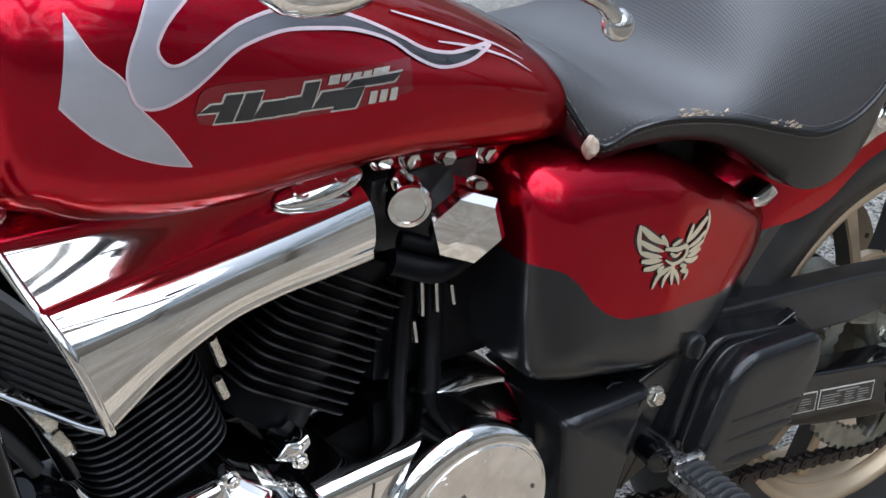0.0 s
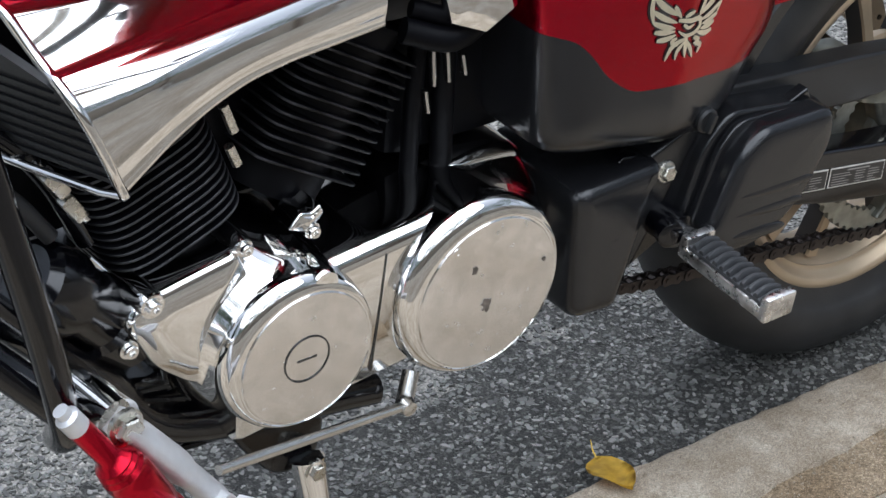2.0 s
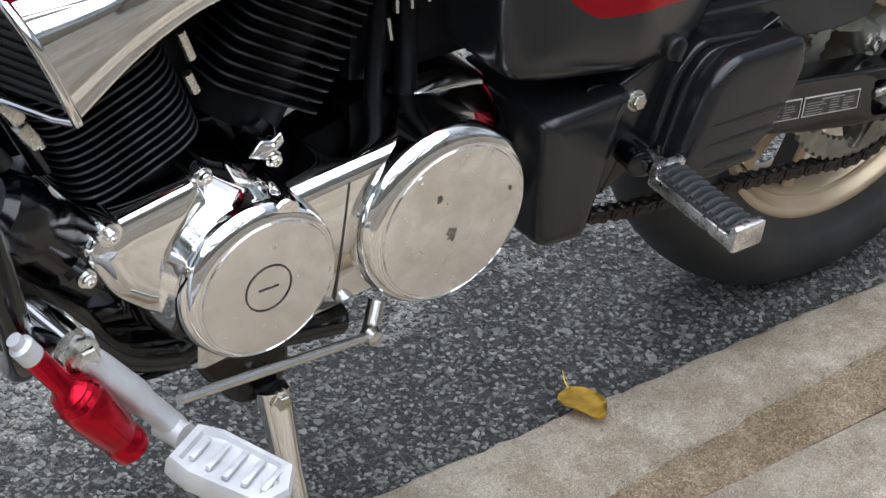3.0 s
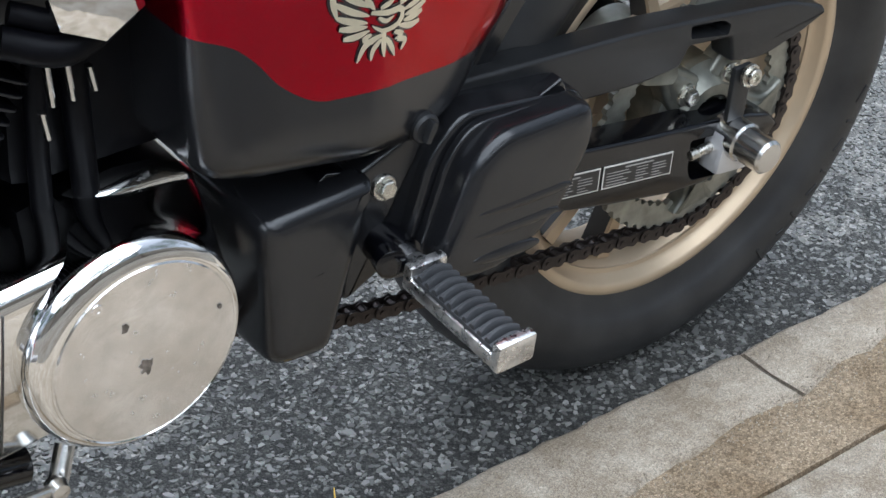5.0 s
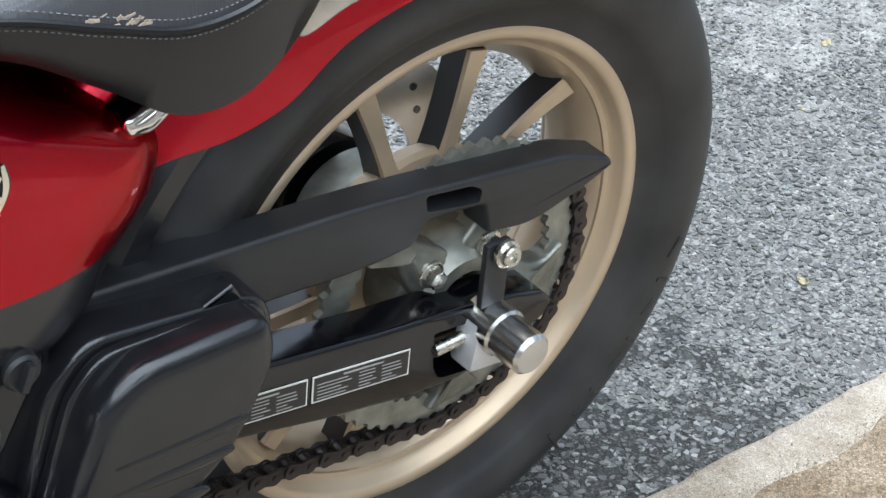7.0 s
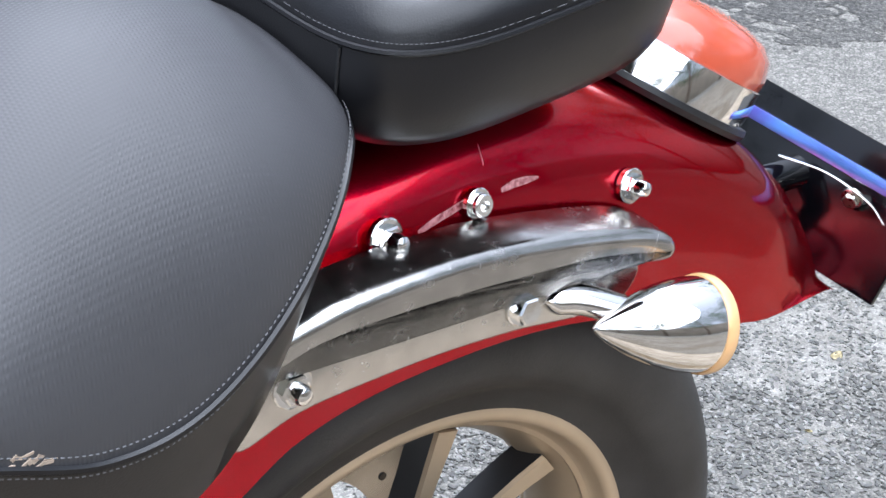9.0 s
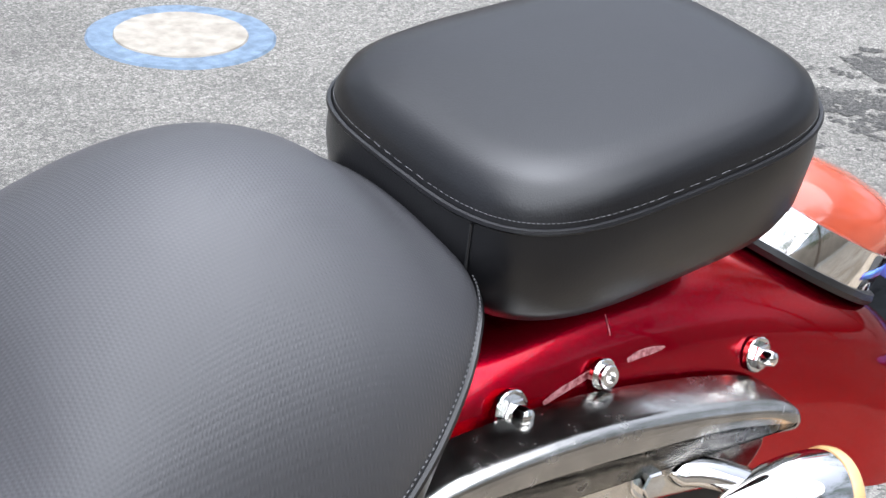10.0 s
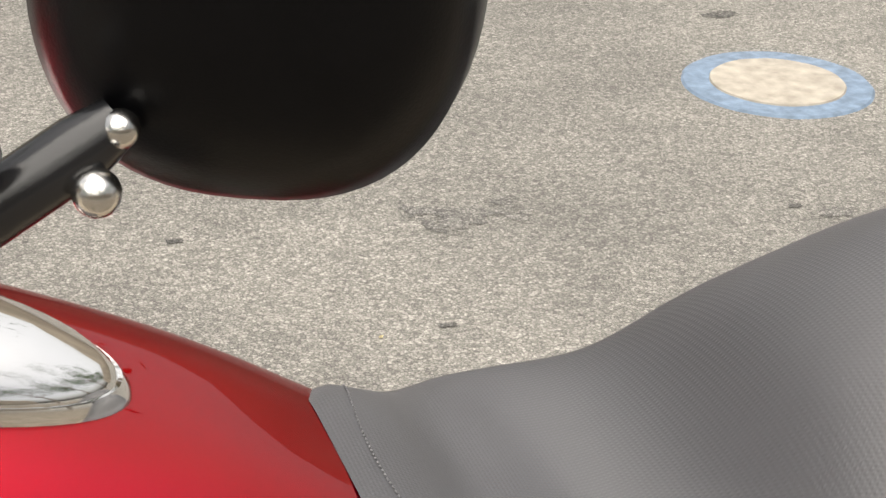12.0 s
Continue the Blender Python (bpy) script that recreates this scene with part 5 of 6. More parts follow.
plate(slot, rounded([(-0.052, 0.416, 0.004), (-0.010, 0.409, 0.006), (0.0, 0.402, 0.004), (-0.002, 0.392, 0.003), (-0.050, 0.402, 0.003)]), -0.070, -0.12, 0.0005, 0, 1, 0, 0, False)
part("shell", carve(bm, slot), MATT_BLACK, guard, "", 40)
bolt("guard_bolt", (0.001, -0.12, 0.365), (0, -1, 0.1), 0.008, guard, ZINC, "socket")
bm = bmesh.new()
box(bm, (-0.002, -0.112, 0.345), (0.022, 0.006, 0.055), None, 0.002)
part("tab", bm, MATT_BLACK, guard)

# --- rear wheel
wheel = new("rear_wheel")
wheel.parent = bike
tagged(wheel, "rear wheel with bronze cast rim and black tyre")
C = Vector((0, 0, 0.30))
bm = bmesh.new()
prof = []
for k in range(29):
    a = radians(-128 + 256 * k / 28)
    prof.append((0.250 + 0.052 * math.cos(a) if abs(math.degrees(a)) < 200 else 0, 0.068 * math.sin(a)))
prof = [(0.196, -0.048)] + prof + [(0.196, 0.048)]
lathe(bm, C, (0, 1, 0), prof, 120, False)
part("tyre", bm, TYRE, wheel, "worn black rubber tyre", 50)
bm = bmesh.new()
inner = [(0.1945, -0.0505), (0.1915, -0.0470), (0.1890, -0.0400), (0.1865, -0.0385), (0.1790, -0.0300), (0.1700, -0.0180), (0.1660, -0.0100)]
rim_prof = [(0.2045, -0.046), (0.2045, -0.0485), (0.2015, -0.0505)] + inner
rim_prof = rim_prof + [(r, -y) for r, y in reversed(rim_prof)] + [(0.182, 0.036), (0.182, -0.036), (0.2045, -0.046)]
lathe(bm, C, (0, 1, 0), rim_prof, 120, False)
part("rim", bm, BRONZE, wheel, "bronze painted cast rim", 50)
bm = bmesh.new()
lathe(bm, C, (0, 1, 0), [(0.0, -0.06), (0.045, -0.06), (0.05, -0.055), (0.05, -0.02), (0.058, -0.015), (0.058, 0.015), (0.05, 0.02), (0.05, 0.06), (0, 0.06)], 40)
part("hub", bm, CASTING, wheel)


def spoke_mesh(a_rim, a_hub, w0, w1, y0, y1):
    """A tapered box-section spoke from hub to rim."""
    b = bmesh.new()
    rows = []
    for t in (0, 0.25, 0.5, 0.75, 1.0):
        r = 0.086 + t * 0.088
        a = radians(a_hub + (a_rim - a_hub) * t)
        w = w0 + (w1 - w0) * abs(t - 0.35) / 0.65
        ca = C + Vector((math.cos(a), 0, math.sin(a))) * r
        n2 = Vector((-math.sin(a), 0, math.cos(a)))
        rows.append([ca + n2 * (-w) + Vector((0, y0, 0)), ca + n2 * w + Vector((0, y0, 0)), ca + n2 * (w * 1.15) + Vector((0, y1, 0)), ca - n2 * (w * 1.15) + Vector((0, y1, 0))])
    skin(b, rows, True, True)
    return b


bm = bmesh.new()
lathe(bm, C, (0, 1, 0), [(0.040, -0.0285), (0.088, -0.0285), (0.093, -0.0265), (0.095, -0.021), (0.090, -0.006), (0.080, 0.0), (0.040, 0.0)], 80, False)
part("hub_flange", bm, BRONZE, wheel, "bronze hub flange")
for i in range(10):
    ar = (38, 76.5, 110)[i] if i < 3 else 110 + 36 * (i - 2) + (4 if i % 2 else -2)
    ah = ar + (10, 0.5, -1)[i] if i < 3 else ar
    sp = part("spoke", spoke_mesh(ar, ah, 0.0052, 0.0088, -0.0262, -0.004), SPOKE_BLACK, wheel, "", 30)
    part("machined_face", spoke_mesh(ar, ah, 0.0052, 0.0080, -0.0290, -0.0258), BRONZE, sp, "", 30)
bm = bmesh.new()
lathe(bm, C, (0, 1, 0), [(0.075, 0.070), (0.125, 0.070), (0.125, 0.074), (0.075, 0.074), (0.075, 0.070)], 64, False)
brake = part("brake_disc", bm, STEEL, wheel, "drilled steel brake disc")
for i in range(30):
    a = 2 * math.pi * i / 30
    bm = bmesh.new()
    r = 0.093 + 0.011 * (i % 3)
    lathe(bm, C + Vector((math.cos(a) * r, 0.0695, math.sin(a) * r)), (0, -1, 0), [(0.0032, -0.001), (0.0032, 0.0004), (0.0, 0.0004)], 10)
    part("drilling", bm, BADGE_BLACK, brake)
bm = bmesh.new()
box(bm, (-0.012, 0.088, 0.322), (0.085, 0.040, 0.080), Matrix.Rotation(radians(35), 4, "Y"), 0.008)
box(bm, (-0.115, 0.068, 0.335), (0.05, 0.028, 0.035), Matrix.Rotation(radians(35), 4, "Y"), 0.006)
part("brake_caliper", bm, GLOSS_BLACK, bike, "gloss black rear brake caliper")
for i, (a, l) in enumerate(((-14, 0.020), (-21, 0.012), (-27, 0.017), (-34, 0.010), (-39, 0.016), (-46, 0.013), (-51, 0.010), (-58, 0.018))):
    bm = bmesh.new()
    a0 = radians(a)
    box(bm, (0, 0, 0), (0.0035, 0.0016, l), None, 0.0006)
    bmesh.ops.transform(bm, matrix=Matrix.Translation(C + Vector((math.cos(a0) * 0.252, -0.0684, math.sin(a0) * 0.252))) @ Matrix.Rotation(-a0, 4, "Y") @ Matrix.Rotation(radians(90 if i % 2 else 20), 4, "Y"), verts=bm.verts)
    part("sidewall_mark", bm, TYRE, wheel)
bm = bmesh.new()
teeth = 52
ring = []
for i in range(teeth * 4):
    a = 2 * math.pi * i / (teeth * 4)
    ring.append((0.1200 + (0.0025 if i % 4 in (1, 2) else -0.0015), a))
rings = [[C + Vector((math.cos(a) * r * s, y, math.sin(a) * r * s)) for r, a in ring] for s, y in ((0.80, -0.060), (1, -0.060), (1, -0.066), (0.80, -0.066), (0.80, -0.060))]
skin(bm, rings, True, False)
sprocket = part("sprocket", bm, SPROCKET, wheel, "large grimy toothed sprocket")
bm = bmesh.new()
lathe(bm, C, (0, 1, 0), [(0.026, -0.084), (0.036, -0.083), (0.041, -0.076), (0.048, -0.070), (0.054, -0.067), (0.054, -0.058), (0.026, -0.058)], 48, False)
part("carrier", bm, CASTING, sprocket)
for i in range(5):
    a = radians(72 * i + 132)
    bm = bmesh.new()
    edge = [(0.022, -0.020), (0.050, -0.019), (0.074, -0.012), (0.090, -0.013), (0.104, -0.024), (0.104, 0.024), (0.090, 0.013), (0.074, 0.012), (0.050, 0.019), (0.022, 0.020)]
    plate(bm, [(C.x + r * math.cos(a) - w * math.sin(a), C.z + r * math.sin(a) + w * math.cos(a)) for r, w in edge], -0.056, -0.075, 0.006, 0.004, 4)
    part("arm", bm, CASTING, sprocket)
    bolt("sprocket_bolt", C + Vector((math.cos(a) * 0.046, -0.079, math.sin(a) * 0.046)), (0, -1, 0), 0.008, sprocket, ZINC, "hex", 0.010)

# chain
chain = new("chain")
chain.parent = bike
tagged(chain, "dark oily drive chain")
run = []
for i in range(41):
    a = radians(40 - 145 * i / 40)
    run.append(C + Vector((math.cos(a) * 0.1265, -0.063, math.sin(a) * 0.1265)))
run += spline([run[-1], (-0.12, -0.063, 0.192), (-0.23, -0.063, 0.208), (-0.40, -0.063, 0.235), (-0.60, -0.063, 0.31)], 8)[1:]


def resample(points, step):
    out, carry = [points[0].copy()], 0.0
    for a, b in zip(points, points[1:]):
        l = (b - a).length
        s = step - carry
        while s <= l:
            out.append(a.lerp(b, s / l))
            s += step
        carry = l - (s - step)
    return out


def link_mesh(gap, wide, grow=1.245):
    """Two waisted side plates and their pins, one pitch long."""
    bm = bmesh.new()
    for sy in (-1, 1):
        loop = []
        for k in range(10):
            a = radians(90 + 180 * k / 9)
            loop.append((-0.00635 + 0.0052 * math.cos(a), 0.0052 * math.sin(a)))
        loop.append((0, -0.0038))
        for k in range(10):
            a = radians(-90 + 180 * k / 9)
            loop.append((0.00635 + 0.0052 * math.cos(a), 0.0052 * math.sin(a)))
        loop.append((0, 0.0038))
        skin(bm, [[(x, sy * gap, z) for x, z in loop], [(x, sy * (gap + 0.0016), z) for x, z in loop]])
    for x in (-0.00635, 0.00635):
        lathe(bm, (x, -gap - wide, 0), (0, 1, 0), [(0.0019, 0), (0.0019, 2 * (gap + wide))], 8)
        if wide < 0.001:
            lathe(bm, (x, -gap, 0), (0, 1, 0), [(0.0042, 0), (0.0042, 2 * gap)], 10)
    for v in bm.verts:
        v.co.x *= grow
        v.co.z *= grow * 1.08
    return bm


first_outer = part("link", link_mesh(0.0056, 0.0026), CHAIN, chain, "", 30)
first_inner = part("link", link_mesh(0.0037, 0.0005), CHAIN, chain, "", 30)
pins = resample(run, 0.0158)
for i, (a, b) in enumerate(zip(pins, pins[1:])):
    src = (first_outer, first_inner)[i % 2]
    o = src if i < 2 else new("link", src.data)
    o.parent = chain
    dv = b - a
    o.matrix_basis = Matrix.Translation((a + b) / 2) @ Matrix.Rotation(-math.atan2(dv.z, dv.x), 4, "Y")

# --- printed labels on the swing arm
label_z = lambda x: 0.300 - 0.165 * (x + 0.112)
for x0, x1 in ((-0.155, -0.070), (-0.245, -0.159)):
    def slab(xa, xb, za, zb, y0, y1):
        b = bmesh.new()
        skin(b, [[(x, y, label_z(x) + z) for x, z in ((xa, za), (xb, za), (xb, zb), (xa, zb))] for y in (y0, y1)])
        return b

    lab = part("label", slab(x0, x1, -0.0115, 0.0115, -0.1076, -0.1082), LABEL_WHITE, arm, "small printed label with a pale border")
    part("field", slab(x0 + 0.0013, x1 - 0.0013, -0.0102, 0.0102, -0.1078, -0.1085), LABEL_BLACK, lab)
    part("title_bar", slab(x0 + 0.026, x1 - 0.024, 0.0066, 0.0080, -0.1084, -0.1088), LABEL_GREY, lab)
    rng = random.Random(5)
    for r in range(5):
        z = 0.0040 - r * 0.0030
        for xa, xb in ((x0 + 0.004, x0 + rng.uniform(0.024, 0.034)), (x0 + 0.040, x0 + rng.uniform(0.048, 0.056)), (x0 + 0.060, x0 + rng.uniform(0.068, 0.078))):
            part("text_bar", slab(xa, xb, z - 0.00035, z + 0.00035, -0.1084, -0.1088), LABEL_GREY, lab)

# --- front frame tubes, crash bar
bm = bmesh.new()
tube(bm, spline([(-1.10, -0.13, 0.70), (-1.078, -0.155, 0.58), (-1.06, -0.165, 0.49), (-1.042, -0.165, 0.40), (-1.03, -0.13, 0.36), (-1.0, -0.08, 0.33)], 6), 0.0125, 14)
part("crash_bar", bm, GLOSS_BLACK, bike, "gloss black tubular crash bar")
for pts in ([(-1.16, -0.10, 0.60), (-1.06, -0.09, 0.46), (-0.97, -0.085, 0.36), (-0.90, -0.085, 0.285), (-0.70, -0.085, 0.245)],
            [(-1.16, -0.06, 0.52), (-1.08, -0.10, 0.44), (-1.03, -0.14, 0.39)]):
    bm = bmesh.new()
    tube(bm, spline(pts, 6), 0.015, 14)
    part("frame_tube", bm, GLOSS_BLACK, bike, "gloss black frame down tube")

# --- forward foot control
control = new("forward_control")
control.parent = bike
tagged(control, "silver forward foot control with a red shift peg")
bm = bmesh.new()
tube(bm, [(-1.022, -0.115, 0.406), (-1.014, -0.192, 0.409)], 0.018, 22)
part("mount_post", bm, CHROME, control)
bolt("pivot_bolt", (-1.013, -0.200, 0.409), (0.1, -1, 0.0), 0.011, control, ZINC)
bm = bmesh.new()
tube(bm, spline([(-1.016, -0.190, 0.410), (-0.996, -0.190, 0.385), (-0.966, -0.195, 0.348), (-0.938, -0.205, 0.312)], 5), [0.021] * 5 + [0.023] * 6 + [0.019] * 5, 18, True, 0.55)
part("lever_arm", bm, ALUMINIUM, control)
p0, p1 = Vector((-1.062, -0.205, 0.441)), Vector((-0.986, -0.222, 0.327))
ax = p1 - p0
bm = bmesh.new()
lathe(bm, p0, ax, [(0.006, -0.008), (0.006, -0.002), (0.0095, 0.0), (0.0095, 0.015)], 16)
part("peg_collar", bm, ALUMINIUM, control)
bm = bmesh.new()
L = ax.length
lathe(bm, p0, ax, [(0.0095, 0.014), (0.0090, 0.050), (0.012, 0.054), (0.0158, 0.058), (0.0152, 0.060), (0.0172, 0.063), (0.0166, 0.065), (0.0186, 0.069), (0.0180, 0.071), (0.0192, 0.075), (0.0190, 0.085), (0.0165, L - 0.022),
                   (0.0145, L - 0.018), (0.0145, L - 0.015), (0.0160, L - 0.012), (0.0160, L - 0.002), (0.0152, L), (0.0105, L), (0.0095, L - 0.012), (0, L - 0.012)], 32)
part("shift_peg", bm, RED_ANODISED, control, "red anodised turned shift peg")
bm = bmesh.new()
loop = [(-0.038, -0.022), (-0.018, -0.028), (0.045, -0.025), (0.055, 0.0), (0.045, 0.025), (-0.018, 0.028), (-0.038, 0.022)]
m = Matrix.Translation((-0.935, -0.270, 0.319)) @ Matrix.Rotation(radians(-62), 4, "Z") @ Matrix.Rotation(radians(6), 4, "Y")
skin(bm, [[m @ Vector((x * s, y * s, z)) for x, y in loop] for s, z in ((0.95, -0.012), (1, -0.009), (1, 0.004), (0.95, 0.008), (0.80, 0.008), (0.74, 0.004), (0.30, 0.004))])
foot_plate = part("foot_plate", bm, ALUMINIUM, control, "machined silver foot plate", 25)
for k in range(5):
    bm = bmesh.new()
    box(bm, (0, 0, 0), (0.005, 0.034 - 0.004 * abs(k - 2), 0.004), None, 0.001)
    bmesh.ops.transform(bm, matrix=m @ Matrix.Translation((-0.022 + 0.015 * k, 0, 0.007)), verts=bm.verts)
    part("tread_ridge", bm, ALUMINIUM, foot_plate)
bm = bmesh.new()
lathe(bm, m @ Vector((0.044, 0.0, 0.0065)), m.to_3x3() @ Vector((0, 0, 1)), [(0.006, -0.002), (0.006, 0.0012), (0.0045, 0.0015), (0.004, 0.0), (0, 0.0)], 18)
part("plate_screw", bm, ZINC, foot_plate)
bm = bmesh.new()
tube(bm, [(-0.948, -0.200, 0.317), (-0.941, -0.225, 0.318)], 0.011, 14)
part("clevis", bm, ALUMINIUM, control)
bm = bmesh.new()
tube(bm, [(-0.914, -0.170, 0.304), (-0.698, -0.130, 0.254)], 0.0045, 10)
part("shift_rod", bm, STEEL, control)
bm = bmesh.new()
lathe(bm, (-0.698, -0.130, 0.254), (0, -1, 0), [(0, -0.009), (0.007, -0.007), (0.0095, 0), (0.007, 0.007), (0, 0.009)], 14)
part("rod_end", bm, STEEL, control)
bm = bmesh.new()
tube(bm, [(-0.692, -0.120, 0.246), (-0.679, -0.110, 0.272)], 0.008, 10, True, 0.5)
part("shift_arm", bm, STEEL, control)

stand = new("side_stand")
stand.parent = bike
tagged(stand, "chrome side stand leg on a black bracket")
bm = bmesh.new()
plate(bm, [(-0.85, 0.27), (-0.76, 0.27), (-0.755, 0.20), (-0.79, 0.185), (-0.82, 0.21)], -0.04, -0.085, 0.006, 0, 3)
part("bracket", bm, GLOSS_BLACK, stand)
bm = bmesh.new()
tube(bm, [(-0.775, -0.095, 0.205), (-0.772, -0.12, 0.13), (-0.765, -0.16, 0.022)], [0.016, 0.0125, 0.011], 14)
part("leg", bm, CHROME, stand)
bm = bmesh.new()
box(bm, (-0.765, -0.165, 0.018), (0.05, 0.04, 0.006), Matrix.Rotation(radians(-5), 4, "X"), 0.002)
part("foot", bm, STEEL, stand)
bolt("stand_bolt", (-0.775, -0.108, 0.20), (0, -1, 0), 0.008, stand, ZINC)

# --- intake and small fittings between tank and engine
bm = bmesh.new()
lathe(bm, (-0.680, -0.065, 0.652), (-0.40, -1, -0.02), [(0.014, -0.02), (0.015, 0.014), (0.0185, 0.016), (0.0190, 0.036), (0.0175, 0.0385), (0.0135, 0.0390), (0.0130, 0.0380), (0.0, 0.0385)], 28)
part("intake_cap", bm, CHROME, bike, "round chrome intake cap", 30)
bm = bmesh.new()
lathe(bm, (-0.620, -0.066, 0.627), (-0.55, -1, 0.02), [(0.030, 0.0), (0.034, 0.026), (0.034, 0.052), (0.029, 0.062), (0.012, 0.066), (0.0, 0.0665)], 6, True, 0, 0.25)
part("hexagon_cap", bm, CHROME, bike, "faceted chrome hexagon cap", 20)
bm = bmesh.new()
box(bm, (-0.655, -0.045, 0.63), (0.11, 0.05, 0.07), None, 0.01)
part("carburettor", bm, MATT_BLACK, bike)
for pts, r in (([(-0.70, -0.09, 0.60), (-0.66, -0.105, 0.59), (-0.61, -0.09, 0.60)], 0.011), ([(-0.69, -0.085, 0.615), (-0.65, -0.10, 0.605), (-0.60, -0.085, 0.615)], 0.008),
               ([(-0.66, -0.06, 0.60), (-0.665, -0.066, 0.54), (-0.66, -0.06, 0.44)], 0.008), ([(-0.63, -0.06, 0.60), (-0.635, -0.066, 0.54), (-0.625, -0.06, 0.44)], 0.010)):
    bm = bmesh.new()
    tube(bm, spline(pts, 5), r, 12)
    part("hose", bm, FIN_BLACK, bike)

# frame behind the covers
bm = bmesh.new()
box(bm, (-0.50, 0.0, 0.56), (0.36, 0.10, 0.22), None, 0.02)
part("inner_frame", bm, FIN_BLACK, bike)
bm = bmesh.new()
box(bm, (-0.80, 0.0, 0.60), (0.46, 0.08, 0.26), None, 0.02)
part("inner_engine_mass", bm, FIN_BLACK, bike)

# inner fender in front of the wheel
bm = bmesh.new()
rows = []
for i in range(21):
    a = radians(118 + 62 * i / 20)
    rows.append([(math.cos(a) * r, y, 0.30 + math.sin(a) * r) for y, r in ((-0.074, 0.30), (-0.074, 0.315), (-0.06, 0.330), (0.06, 0.330), (0.074, 0.315), (0.074, 0.30))])
skin(bm, rows, False)
part("inner_fender", bm, SATIN_BLACK, bike, "black plastic inner fender")

# --- handlebar, clutch lever and mirror
lever = new("handlebar")
lever.parent = bike
tagged(lever, "handlebar with chrome clutch lever")
bm = bmesh.new()
tube(bm, spline([(-1.02, 0.0, 1.0), (-1.0, -0.12, 1.03), (-0.92, -0.26, 1.03), (-0.86, -0.30, 1.02)], 6), 0.0115, 14)
part("bar", bm, CHROME, lever)
bm = bmesh.new()
tube(bm, [(-0.88, -0.29, 1.022), (-0.73, -0.368, 1.000), (-0.722, -0.372, 0.999), (-0.718, -0.374, 0.998)], [0.016, 0.0165, 0.0155, 0.009], 20)
part("grip", bm, RUBBER, lever)
bm = bmesh.new()
tube(bm, spline([(-0.94, -0.29, 0.985), (-0.85, -0.34, 0.955), (-0.785, -0.365, 0.936), (-0.757, -0.368, 0.913)], 6), [0.008] * 18 + [0.006], 10, True, 0.7)
part("clutch_lever", bm, STEEL, lever)
bm = bmesh.new()
bmesh.ops.create_uvsphere(bm, u_segments=20, v_segments=12, radius=0.0105, matrix=Matrix.Translation((-0.757, -0.368, 0.911)))
part("lever_ball", bm, STEEL, lever)
mirror = new("mirror")
mirror.parent = bike
tagged(mirror, "satin black oval rear-view mirror shell")
mm = Matrix.Translation((-0.6868, -0.35, 1.114)) @ Matrix.Rotation(radians(-22), 4, "Z")
bm = bmesh.new()
rings = []
for s, dd in ((0.97, 0.022), (1.0, 0.018), (1.0, 0.008), (0.95, -0.004), (0.84, -0.012), (0.66, -0.018), (0.45, -0.022), (0.22, -0.024), (0.02, -0.0245)):
    rings.append([mm @ Vector((0.0400 * s * math.copysign(abs(math.cos(a)) ** 0.8, math.cos(a)), dd, 0.046 * s * math.copysign(abs(math.sin(a)) ** 0.8, math.sin(a)))) for a in [2 * math.pi * k / 64 for k in range(64)]])
skin(bm, rings)
part("shell", bm, MIRROR_BLACK, mirror, "", 60)
bm = bmesh.new()
tube(bm, [(-0.742, -0.362, 1.072), (-0.731, -0.362, 1.0795), (-0.7185, -0.362, 1.0875), (-0.7120, -0.361, 1.0915)], [0.0058, 0.0060, 0.0060, 0.0045], 16)
part("stem", bm, SATIN_BLACK, mirror)
for p, r in (((-0.7125, -0.364, 1.0915), 0.0034), ((-0.7175, -0.369, 1.0828), 0.0042), ((-0.738, -0.366, 1.0905), 0.0060)):
    bm = bmesh.new()
    bmesh.ops.create_uvsphere(bm, u_segments=18, v_segments=12, radius=r, matrix=Matrix.Translation(p))
    part("clamp_bolt", bm, STEEL, mirror)
front_signal = new("front_turn_signal")
front_signal.parent = bike
tagged(front_signal, "chrome front turn signal")
bm = bmesh.new()
lathe(bm, (-0.945, -0.30, 0.948), (0.98, -0.1, -0.05), [(0.001, -0.03), (0.012, -0.026), (0.02, -0.015), (0.0235, 0), (0.0235, 0.02), (0.02, 0.04), (0.011, 0.052), (0.001, 0.056)], 36)
part("body", bm, CHROME, front_signal)

# ---- loose things on the ground ----
leaf_bm = bmesh.new()
rows = []
for i in range(13):
    u = i / 12
    w = 0.024 * math.sin(math.pi * u ** 0.75) ** 0.7 * (1 - 0.25 * u) + 0.0008
    rows.append([((u - 0.5) * 0.070, k * w / 3, 0.005 + 0.006 * (k / 3) ** 2 * (0.4 + 0.6 * u) + 0.002 * math.sin(u * 7 + k) + 0.006 * u * u) for k in range(-3, 4)])
skin(leaf_bm, rows, False)
bmesh.ops.solidify(leaf_bm, geom=leaf_bm.faces[:], thickness=0.0006)
leaf_thing = tagged(part("fallen_leaf", leaf_bm, LEAF, None, "", 60), "curled yellow fallen leaf on the kerb", "leaf")
bm = bmesh.new()
tube(bm, [(-0.034, 0, 0.006), (-0.046, 0.002, 0.009), (-0.056, 0.006, 0.013)], [0.0010, 0.0008, 0.0005], 6)
part("stalk", bm, LEAF, leaf_thing)
leaf_thing.matrix_world = pose(-0.404, -0.092, KERB_Z - 0.002, 0, 0, -100)


